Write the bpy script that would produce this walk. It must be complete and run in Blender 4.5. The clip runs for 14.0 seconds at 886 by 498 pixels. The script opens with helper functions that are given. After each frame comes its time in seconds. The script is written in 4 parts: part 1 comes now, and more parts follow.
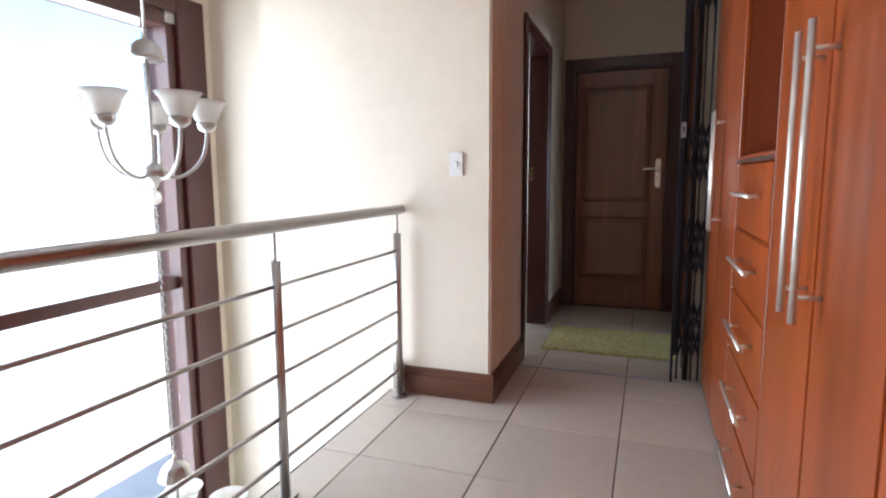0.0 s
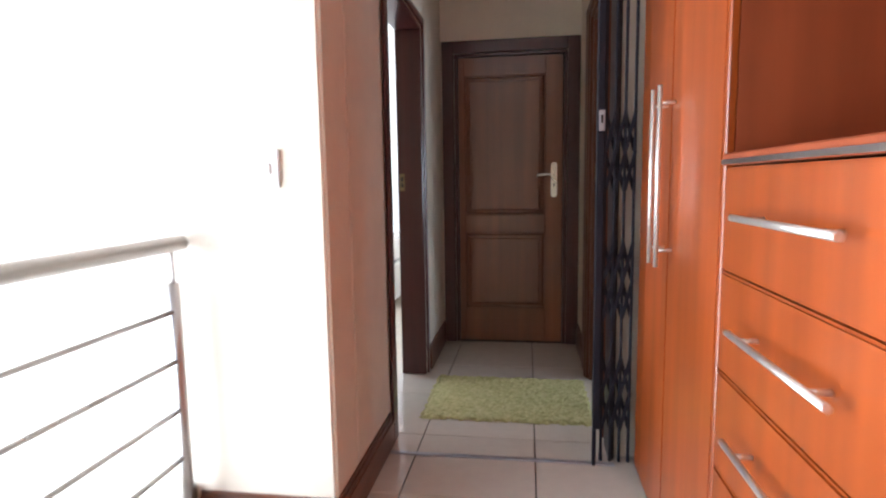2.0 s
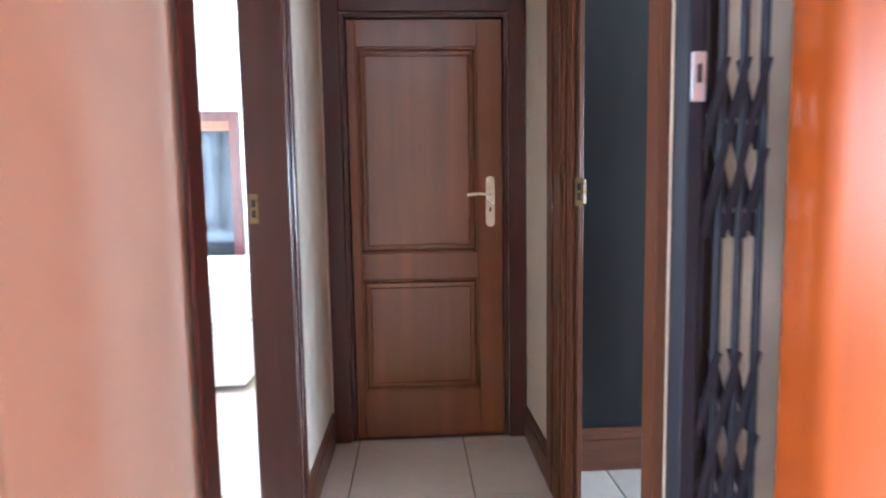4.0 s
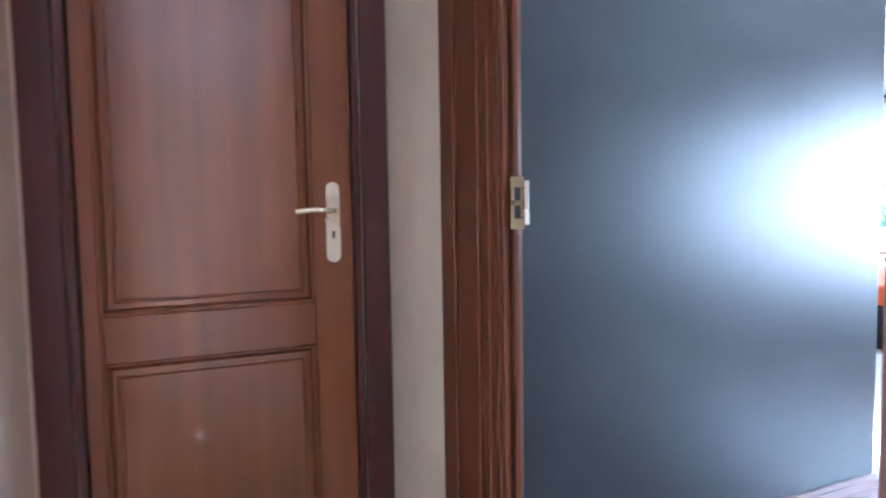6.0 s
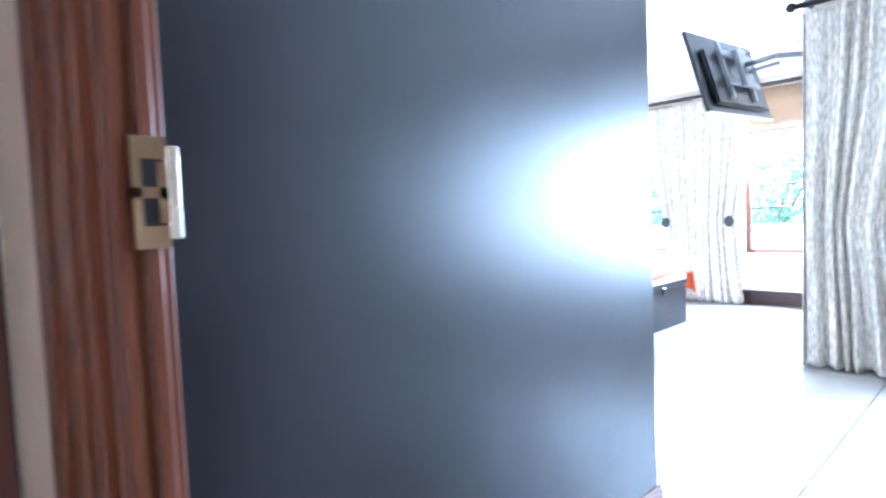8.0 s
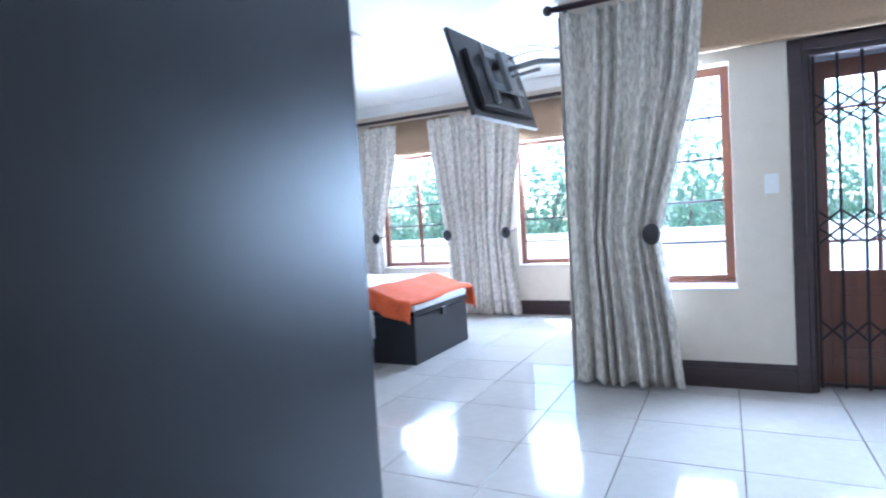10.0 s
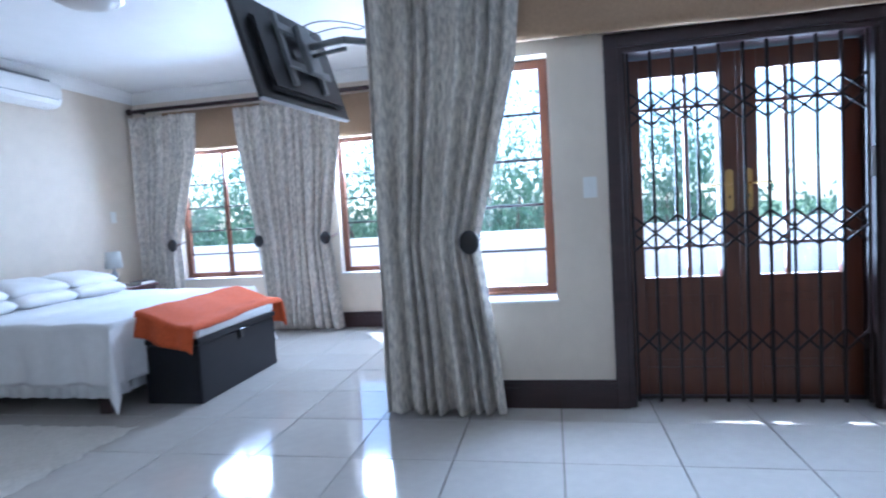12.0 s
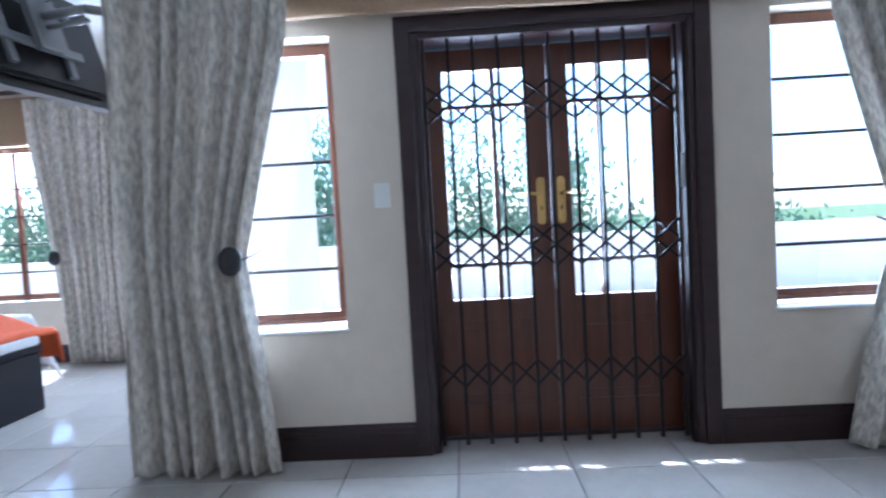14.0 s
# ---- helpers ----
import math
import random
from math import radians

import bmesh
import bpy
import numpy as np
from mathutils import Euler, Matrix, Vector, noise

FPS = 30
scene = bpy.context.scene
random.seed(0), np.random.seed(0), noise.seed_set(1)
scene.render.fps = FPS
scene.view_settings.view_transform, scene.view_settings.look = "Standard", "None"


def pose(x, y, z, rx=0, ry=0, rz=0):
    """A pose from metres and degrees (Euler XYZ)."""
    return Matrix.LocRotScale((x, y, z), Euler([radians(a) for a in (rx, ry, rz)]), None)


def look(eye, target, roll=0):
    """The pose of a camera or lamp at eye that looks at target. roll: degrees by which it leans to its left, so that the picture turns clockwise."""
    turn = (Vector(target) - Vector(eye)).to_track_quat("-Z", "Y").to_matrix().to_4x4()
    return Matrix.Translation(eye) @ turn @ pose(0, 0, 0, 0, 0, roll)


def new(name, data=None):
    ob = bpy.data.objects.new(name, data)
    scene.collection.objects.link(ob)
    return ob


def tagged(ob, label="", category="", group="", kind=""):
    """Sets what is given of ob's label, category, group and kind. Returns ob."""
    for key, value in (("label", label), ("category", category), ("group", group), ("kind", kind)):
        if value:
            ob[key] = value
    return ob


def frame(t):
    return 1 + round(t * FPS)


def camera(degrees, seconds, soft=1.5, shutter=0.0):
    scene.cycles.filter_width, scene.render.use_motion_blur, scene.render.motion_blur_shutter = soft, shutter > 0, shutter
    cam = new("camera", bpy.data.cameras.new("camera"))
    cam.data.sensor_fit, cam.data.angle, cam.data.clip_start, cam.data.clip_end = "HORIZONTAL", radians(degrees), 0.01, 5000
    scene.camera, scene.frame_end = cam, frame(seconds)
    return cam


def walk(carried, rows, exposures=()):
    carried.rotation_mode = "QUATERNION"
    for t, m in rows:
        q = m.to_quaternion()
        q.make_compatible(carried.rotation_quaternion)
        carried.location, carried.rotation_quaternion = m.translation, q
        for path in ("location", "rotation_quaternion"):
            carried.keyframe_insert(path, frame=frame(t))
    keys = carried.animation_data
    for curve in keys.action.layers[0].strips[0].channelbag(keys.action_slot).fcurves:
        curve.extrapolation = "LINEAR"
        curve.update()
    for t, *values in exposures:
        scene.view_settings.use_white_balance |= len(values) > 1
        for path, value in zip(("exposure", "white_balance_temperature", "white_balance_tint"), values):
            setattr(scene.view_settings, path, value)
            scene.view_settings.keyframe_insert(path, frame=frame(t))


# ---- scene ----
cam = camera(76.2, 14.0, soft=2.1, shutter=0.6)
PATH = [
    (0, (0.514, 0.032, 1.148), (-0.164, 1.897, 0.895), -0.4),
    (0.5, (0.479, 0.242, 1.153), (-0.148, 2.124, 0.898), -0.4),
    (1, (0.459, 0.469, 1.149), (-0.014, 2.397, 0.903), -0.5),
    (1.5, (0.448, 0.753, 1.161), (0.068, 2.702, 0.926), -0.8),
    (2, (0.397, 1.066, 1.161), (0.101, 3.03, 0.927), -0.9),
    (2.5, (0.369, 1.381, 1.181), (0.151, 3.356, 0.954), -1.0),
    (4.8, (0.156, 2.885, 1.214), (0.456, 4.854, 1.036), -1.0),
    (5, (0.182, 2.994, 1.22), (0.534, 4.955, 1.036), -1.0),
    (5.5, (0.223, 3.224, 1.19), (0.777, 5.139, 1.04), -0.7),
    (6, (0.248, 3.385, 1.183), (0.99, 5.238, 1.065), -0.9),
    (6.5, (0.367, 3.508, 1.191), (1.223, 5.311, 1.057), -1.4),
    (7, (0.44, 3.601, 1.195), (1.492, 5.297, 1.067), -1.5),
    (7.5, (0.522, 3.714, 1.181), (1.781, 5.263, 1.061), -1.8),
    (8, (0.621, 3.794, 1.171), (2.0, 5.238, 1.064), -2.4),
    (8.5, (0.774, 3.889, 1.193), (2.267, 5.214, 1.082), -2.8),
    (9, (0.978, 3.921, 1.164), (2.599, 5.089, 1.061), -3.1),
    (11.5, (1.931, 3.979, 1.175), (3.855, 4.51, 1.059), -3.5),
    (12, (2.064, 3.917, 1.178), (4.022, 4.302, 1.054), -3.4),
    (12.5, (2.231, 3.793, 1.18), (4.204, 4.098, 1.063), -3.5),
    (13, (2.385, 3.714, 1.183), (4.37, 3.927, 1.063), -3.2),
    (13.5, (2.529, 3.502, 1.155), (4.519, 3.67, 1.048), -3.4),
    (14, (2.673, 3.326, 1.139), (4.67, 3.397, 1.041), -3.2),
]
EXPOSURE = [(0.0, 1.7, 5900, 11), (1.0, 2.25, 5900, 11), (2.0, 2.6, 5850, 10), (2.7, 2.9, 5800, 9), (5.0, 4.2, 5000, 10), (6.5, 4.2, 4850, 11), (7.5, 4.25, 4800, 11), (9.2, 3.5, 4900, 11), (11.3, 1.95, 4750, 12), (14.0, 1.92, 4980, 12)]
walk(cam, [(t, look(eye, aim, roll)) for t, eye, aim, roll in PATH], EXPOSURE)

# ---- daylight ----
SUN_EL, SUN_AZ = radians(59), radians(32)          # azimuth: north of east
world = bpy.data.worlds.new("sky")
scene.world = world
world.use_nodes = True
wn = world.node_tree.nodes
sky = wn.new("ShaderNodeTexSky")
sky.sky_type, sky.sun_disc = "NISHITA", False
sky.sun_elevation, sky.sun_rotation = SUN_EL, radians(90) - SUN_AZ
wn["Background"].inputs["Strength"].default_value = 0.15
world.node_tree.links.new(sky.outputs["Color"], wn["Background"].inputs["Color"])


def lamp(name, kind, m, energy, colour=(1, 1, 1), size=None):
    data = bpy.data.lights.new(name, kind)
    data.energy, data.color = energy, colour
    if kind == "SUN":
        data.angle = radians(0.5)
    if size:
        data.shape, data.size, data.size_y = "RECTANGLE", size[0], size[1]
    ob = new(name, data)
    ob.matrix_world = m
    return ob


TO_SUN = Vector((math.cos(SUN_EL) * math.cos(SUN_AZ), math.cos(SUN_EL) * math.sin(SUN_AZ), math.sin(SUN_EL)))
lamp("sun", "SUN", look(TO_SUN * 30, (0, 0, 0)), 4.5, (1, 0.95, 0.87))
# sky light in the window openings
lamp("sky_stair_window", "AREA", look((-2.2, 1.6, 0.4), (0, 1.6, 0.4)), 38, (0.95, 0.97, 1), (1.9, 3.2))
# added fill from an unseen guest room opening; also brightens the corridor end
lamp("guest_room_fill", "AREA", look((-3.3, 6.2, 1.5), (0, 6.2, 1.4)), 32, (0.97, 0.98, 1), (2.2, 1.5))
lamp("sky_bed_window_a", "AREA", look((8.2, 7.6, 1.86), (0, 7.6, 1.25)), 29, (0.85, 0.93, 1), (1.1, 0.34))
lamp("sky_bed_window_b", "AREA", look((8.2, 5.75, 1.86), (0, 5.75, 1.25)), 31, (0.85, 0.93, 1), (0.9, 0.34))
lamp("sky_window_a", "AREA", look((5.75, 4.3, 1.35), (0, 4.3, 1.25)), 22, (0.85, 0.93, 1), (0.8, 1.3))
lamp("sky_window_b", "AREA", look((5.75, 1.4, 1.35), (0, 1.4, 1.25)), 8, (0.85, 0.93, 1), (0.8, 1.3))
lamp("sky_door", "AREA", look((5.76, 2.87, 1.35), (0, 2.87, 1.2)), 32, (0.85, 0.93, 1), (1.15, 1.2))


# ---- materials ----
def material(name, colour, rough=0.6, metal=0.0, var=0.12, scale=(6, 6, 6), bump=0.05, bscale=60, colour2=None, coat=0.0,
             big=1.2, dirt=0.08, per_object=0.0, detail=5.0, rough_var=0.1):
    m = bpy.data.materials.new(name)
    m.use_nodes = True
    nt = m.node_tree
    n, li = nt.nodes, nt.links
    b = n["Principled BSDF"]
    b.inputs["Metallic"].default_value = metal
    b.inputs["Coat Weight"].default_value = coat
    b.inputs["Coat Roughness"].default_value = 0.12
    tc = n.new("ShaderNodeTexCoord")
    mp = n.new("ShaderNodeMapping")
    mp.inputs["Scale"].default_value = scale
    li.new(tc.outputs["Object"], mp.inputs["Vector"])
    fine = n.new("ShaderNodeTexNoise")
    fine.inputs["Scale"].default_value, fine.inputs["Detail"].default_value = 1.0, detail
    li.new(mp.outputs["Vector"], fine.inputs["Vector"])
    ramp = n.new("ShaderNodeValToRGB")
    c2 = colour2 or tuple(c * (1 - var) for c in colour)
    ramp.color_ramp.elements[0].color = (*c2, 1)
    ramp.color_ramp.elements[1].color = (*(min(1, c * (1 + var * 0.6)) for c in colour), 1)
    ramp.color_ramp.elements[0].position, ramp.color_ramp.elements[1].position = 0.22, 0.78
    li.new(fine.outputs["Fac"], ramp.inputs["Fac"])
    large = n.new("ShaderNodeTexNoise")
    large.inputs["Scale"].default_value, large.inputs["Detail"].default_value = big, 3.0
    li.new(tc.outputs["Object"], large.inputs["Vector"])
    mr = n.new("ShaderNodeMapRange")
    mr.clamp = False
    mr.inputs["From Min"].default_value, mr.inputs["From Max"].default_value = 0.15, 0.85
    mr.inputs["To Min"].default_value, mr.inputs["To Max"].default_value = 1 - dirt, 1 + dirt * 0.5
    li.new(large.outputs["Fac"], mr.inputs["Value"])
    mul = n.new("ShaderNodeVectorMath")
    mul.operation = "SCALE"
    li.new(ramp.outputs["Color"], mul.inputs[0])
    last = mr.outputs["Result"]
    if per_object:
        oi = n.new("ShaderNodeObjectInfo")
        pr = n.new("ShaderNodeMapRange")
        pr.inputs["To Min"].default_value, pr.inputs["To Max"].default_value = 1 - per_object, 1 + per_object
        li.new(oi.outputs["Random"], pr.inputs["Value"])
        mm = n.new("ShaderNodeMath")
        mm.operation = "MULTIPLY"
        li.new(last, mm.inputs[0])
        li.new(pr.outputs["Result"], mm.inputs[1])
        last = mm.outputs["Value"]
    li.new(last, mul.inputs["Scale"])
    li.new(mul.outputs["Vector"], b.inputs["Base Color"])
    rr = n.new("ShaderNodeMapRange")
    rr.inputs["To Min"].default_value, rr.inputs["To Max"].default_value = max(0.02, rough - rough_var), min(1, rough + rough_var)
    li.new(large.outputs["Fac"], rr.inputs["Value"])
    li.new(rr.outputs["Result"], b.inputs["Roughness"])
    if bump:
        bn = n.new("ShaderNodeTexNoise")
        bn.inputs["Scale"].default_value, bn.inputs["Detail"].default_value = bscale, 3.0
        li.new(tc.outputs["Object"], bn.inputs["Vector"])
        bp = n.new("ShaderNodeBump")
        bp.inputs["Strength"].default_value, bp.inputs["Distance"].default_value = bump, 0.01
        li.new(bn.outputs["Fac"], bp.inputs["Height"])
        li.new(bp.outputs["Normal"], b.inputs["Normal"])
    return m


def glass_material(name, tint=(0.96, 0.98, 0.98)):
    m = bpy.data.materials.new(name)
    m.use_nodes = True
    n, li = m.node_tree.nodes, m.node_tree.links
    n.remove(n["Principled BSDF"])
    tr, gl, fr, mx = (n.new(k) for k in ("ShaderNodeBsdfTransparent", "ShaderNodeBsdfGlossy", "ShaderNodeValue", "ShaderNodeMixShader"))
    fr.outputs[0].default_value = 0.05
    tr.inputs["Color"].default_value = (*tint, 1)
    gl.inputs["Roughness"].default_value = 0.02
    li.new(fr.outputs[0], mx.inputs["Fac"])
    li.new(tr.outputs["BSDF"], mx.inputs[1])
    li.new(gl.outputs["BSDF"], mx.inputs[2])
    li.new(mx.outputs["Shader"], n["Material Output"].inputs["Surface"])
    return m


CREAM = material("cream_wall_paint", (0.77, 0.70, 0.58), 0.55, var=0.05, scale=(9, 9, 9), bump=0.12, bscale=45, dirt=0.06)
GREIGE = material("warm_grey_wall_paint", (0.69, 0.61, 0.51), 0.6, var=0.05, scale=(9, 9, 9), bump=0.12, bscale=45, dirt=0.06)
WHITE = material("white_paint", (0.82, 0.82, 0.81), 0.6, var=0.03, bump=0.05, dirt=0.04)
BLACK_WALL = material("charcoal_wall_paint", (0.0032, 0.0042, 0.0078), 0.34, var=0.25, scale=(40, 40, 1.5), bump=0.035, bscale=11, dirt=0.3, big=3.5, rough_var=0.045)
TILE = material("beige_glazed_tile", (0.60, 0.54, 0.46), 0.10, var=0.06, scale=(14, 14, 14), bump=0.01, bscale=25, dirt=0.07, per_object=0.04, rough_var=0.05)
TILE_BED = material("pale_polished_tile", (0.50, 0.475, 0.44), 0.09, var=0.06, scale=(14, 14, 14), bump=0.012, bscale=18, dirt=0.07, per_object=0.04, rough_var=0.05)
GROUT = material("dark_grout", (0.13, 0.11, 0.09), 0.9, bump=0.2)
DARK_WOOD = material("dark_stained_hardwood", (0.070, 0.018, 0.015), 0.30, var=0.3, scale=(24, 24, 1.5), bump=0.06, bscale=90, coat=0.2, dirt=0.0, rough_var=0.0)
DOOR_WOOD = material("red_brown_varnished_wood", (0.21, 0.068, 0.021), 0.30, var=0.36, scale=(13, 13, 0.7), bump=0.06, bscale=28, coat=0.4, dirt=0.25, big=2.2, rough_var=0.06)
FRAME_WOOD = material("brown_varnished_frame_wood", (0.115, 0.038, 0.017), 0.34, var=0.1, scale=(14, 14, 1.0), bump=0.05, bscale=90, coat=0.15, dirt=0.0, rough_var=0.0)
WORN_BRASS = material("tarnished_brass", (0.30, 0.21, 0.11), 0.45, metal=0.8, var=0.3, bump=0.1, dirt=0.3)
SKIRT_WOOD = material("brown_varnished_skirting", (0.13, 0.045, 0.022), 0.35, var=0.4, scale=(4, 4, 30), bump=0.05, coat=0.3, dirt=0.15)
FRENCH_WOOD = material("reddish_meranti_wood", (0.115, 0.030, 0.011), 0.35, var=0.35, scale=(26, 26, 1.8), bump=0.05, coat=0.25, dirt=0.18)
WINDOW_WOOD = material("orange_brown_window_wood", (0.15, 0.052, 0.024), 0.4, var=0.3, scale=(26, 26, 3), bump=0.05, coat=0.2)
CHERRY = material("cherry_veneer", (0.345, 0.066, 0.008), 0.34, var=0.4, scale=(13, 13, 0.7), bump=0.015, bscale=120, coat=0.25, dirt=0.28, big=2.4, per_object=0.07)
CHERRY_IN = material("dark_cherry_interior", (0.30, 0.065, 0.022), 0.4, var=0.25, scale=(14, 14, 1), bump=0.02, dirt=0.15)
STEEL = material("brushed_stainless_steel", (0.48, 0.45, 0.43), 0.30, metal=1, var=0.12, scale=(90, 90, 4), bump=0.01, dirt=0.1)
CHROME = material("polished_nickel", (0.84, 0.79, 0.66), 0.27, metal=0.75, var=0.08, bump=0.0)
HANDLE_STEEL = material("bright_brushed_steel", (0.80, 0.77, 0.72), 0.36, metal=0.85, var=0.1, scale=(90, 90, 4), bump=0.0, dirt=0.05)
NICKEL = material("satin_nickel", (0.50, 0.48, 0.46), 0.32, metal=1, var=0.1, bump=0.0)
BRASS = material("aged_brass", (0.62, 0.42, 0.16), 0.28, metal=1, var=0.2, bump=0.02, dirt=0.2)
PLUM_WOOD = material("near_black_stained_skirting", (0.031, 0.013, 0.015), 0.38, var=0.35, scale=(4, 4, 30), bump=0.05, coat=0.08, dirt=0.15)
GATE = material("dark_brown_powder_coat", (0.022, 0.015, 0.015), 0.38, var=0.2, bump=0.04, dirt=0.2)
GATE_BLUE = material("blue_black_powder_coat", (0.018, 0.018, 0.026), 0.5, var=0.2, bump=0.04, dirt=0.2)
WHITE_PLASTIC = material("white_plastic", (0.80, 0.80, 0.78), 0.35, var=0.03, bump=0.0, dirt=0.03)
BLACK_PLASTIC = material("black_plastic", (0.014, 0.014, 0.016), 0.35, var=0.2, bump=0.03)
SILVER_PLASTIC = material("silver_trim", (0.42, 0.44, 0.48), 0.35, metal=0.7, var=0.05, bump=0.0)
BRACKET = material("grey_painted_steel", (0.26, 0.27, 0.28), 0.4, metal=0.5, var=0.1, bump=0.02)
CURTAIN = material("mottled_grey_beige_weave", (0.76, 0.71, 0.63), 0.9, colour2=(0.50, 0.465, 0.42), scale=(58, 58, 20), bump=0.35, bscale=260, dirt=0.1, detail=6)
TAN = material("tan_blind_cloth", (0.38, 0.26, 0.16), 0.9, var=0.12, scale=(60, 60, 60), bump=0.25, bscale=220)
COTTON = material("white_cotton", (0.74, 0.75, 0.77), 0.9, var=0.05, scale=(20, 20, 20), bump=0.25, bscale=90, dirt=0.06)
PILLOW = material("white_pillow_linen", (0.80, 0.80, 0.80), 0.9, var=0.05, bump=0.3, bscale=40)
ORANGE = material("burnt_orange_wool", (0.62, 0.11, 0.030), 0.95, var=0.2, scale=(60, 60, 60), bump=0.5, bscale=240, dirt=0.15)
CHEST = material("black_lacquered_wood", (0.009, 0.010, 0.016), 0.38, var=0.25, scale=(4, 4, 20), bump=0.04, coat=0.0)
RUG = material("olive_yellow_shag", (0.62, 0.57, 0.29), 0.95, colour2=(0.34, 0.33, 0.11), scale=(50, 50, 50), bump=0.8, bscale=160, dirt=0.2)
RUG_WHITE = material("off_white_wool_rug", (0.62, 0.60, 0.56), 0.95, var=0.14, scale=(50, 50, 50), bump=0.6, bscale=160)
PINK_RUG = material("pink_and_cream_rug", (0.72, 0.62, 0.58), 0.95, colour2=(0.70, 0.22, 0.30), scale=(3, 3, 3), bump=0.4, detail=0)
SHADE = material("frosted_white_glass", (0.86, 0.84, 0.80), 0.3, var=0.03, bump=0.0)
LINEN_SHADE = material("white_lamp_shade", (0.78, 0.77, 0.74), 0.8, var=0.05, bump=0.1)
DARK_GLASS = material("dark_mirror_glass", (0.10, 0.12, 0.14), 0.06, metal=0.9, var=0.1, bump=0.0)
PAPER = material("book_paper", (0.7, 0.68, 0.62), 0.9)
BOOK = material("dark_book_cover", (0.06, 0.04, 0.04), 0.6)
PAVING = material("pale_sunlit_paving", (0.56, 0.52, 0.47), 0.85, var=0.15, scale=(5, 5, 5), bump=0.2, dirt=0.15)
PLASTER = material("pale_outdoor_plaster", (0.78, 0.74, 0.70), 0.85, var=0.08, bump=0.2)
GRASS = material("lawn", (0.07, 0.12, 0.03), 0.95, var=0.35, scale=(3, 3, 3), bump=0.6, bscale=30, dirt=0.3, big=0.2)
LEAF = material("garden_foliage", (0.13, 0.22, 0.13), 0.55, colour2=(0.07, 0.14, 0.09), scale=(5, 5, 5), bump=0.0, dirt=0.3, big=0.6)
BARK = material("grey_brown_bark", (0.12, 0.09, 0.07), 0.95, var=0.3, bump=0.8, bscale=20)
GLASS = glass_material("window_glass")


def let_light_through(m, share):
    """Thin cloth or frosted glass: part of the light passes through, tinted by the base colour."""
    n, li = m.node_tree.nodes, m.node_tree.links
    b = n["Principled BSDF"]
    tr, mx = n.new("ShaderNodeBsdfTranslucent"), n.new("ShaderNodeMixShader")
    li.new(b.inputs["Base Color"].links[0].from_socket, tr.inputs["Color"])
    mx.inputs["Fac"].default_value = share
    li.new(b.outputs["BSDF"], mx.inputs[1])
    li.new(tr.outputs["BSDF"], mx.inputs[2])
    li.new(mx.outputs["Shader"], n["Material Output"].inputs["Surface"])


let_light_through(CURTAIN, 0.06)
let_light_through(LEAF, 0.4)
let_light_through(SHADE, 0.55)
let_light_through(LINEN_SHADE, 0.4)
for nd in CURTAIN.node_tree.nodes:
    if nd.type == "VALTORGB":
        nd.color_ramp.elements[0].position, nd.color_ramp.elements[1].position = 0.38, 0.60
for m, s in ((GATE, 0.15), (GATE_BLUE, 0.15), (FRAME_WOOD, 0.3), (BLACK_WALL, 0.56), (CHEST, 0.35)):
    m.node_tree.nodes["Principled BSDF"].inputs["Specular IOR Level"].default_value = s


# ---- mesh helpers ----
def finish(name, bm, mat, parent=None, smooth=False, bevel=0.0, seg=1):
    if bevel:
        bmesh.ops.bevel(bm, geom=list(bm.edges), offset=bevel, segments=seg, affect="EDGES", clamp_overlap=True)
    bmesh.ops.recalc_face_normals(bm, faces=bm.faces)
    me = bpy.data.meshes.new(name)
    bm.to_mesh(me)
    bm.free()
    me.materials.append(mat)
    if smooth:
        me.polygons.foreach_set("use_smooth", [True] * len(me.polygons))
    ob = new(name, me)
    ob.parent = parent
    return ob


def add_box(bm, x0, x1, y0, y1, z0, z1, m=None):
    v = [bm.verts.new((x, y, z)) for x in (x0, x1) for y in (y0, y1) for z in (z0, z1)]
    for f in ((0, 1, 3, 2), (4, 6, 7, 5), (0, 4, 5, 1), (2, 3, 7, 6), (0, 2, 6, 4), (1, 5, 7, 3)):
        bm.faces.new([v[i] for i in f])
    if m:
        bmesh.ops.transform(bm, matrix=m, verts=v)
    return v


def boxes(name, rows, mat, parent=None, bevel=0.0, seg=1):
    bm = bmesh.new()
    for r in rows:
        add_box(bm, *r)
    return finish(name, bm, mat, parent, bevel=bevel, seg=seg)


def add_bar(bm, a, b, r, sides=10, r2=None, caps=True):
    a, b = Vector(a), Vector(b)
    d = b - a
    m = Matrix.Translation((a + b) / 2) @ d.to_track_quat("Z", "Y").to_matrix().to_4x4()
    bmesh.ops.create_cone(bm, cap_ends=caps, segments=sides, radius1=r, radius2=r if r2 is None else r2, depth=d.length, matrix=m)


def bars(name, rows, mat, parent=None, sides=10, smooth=True):
    bm = bmesh.new()
    for a, b, r in rows:
        add_bar(bm, a, b, r, sides)
    ob = finish(name, bm, mat, parent)
    if smooth:
        ob.data.polygons.foreach_set("use_smooth", [len(p.vertices) == 4 for p in ob.data.polygons])
    return ob


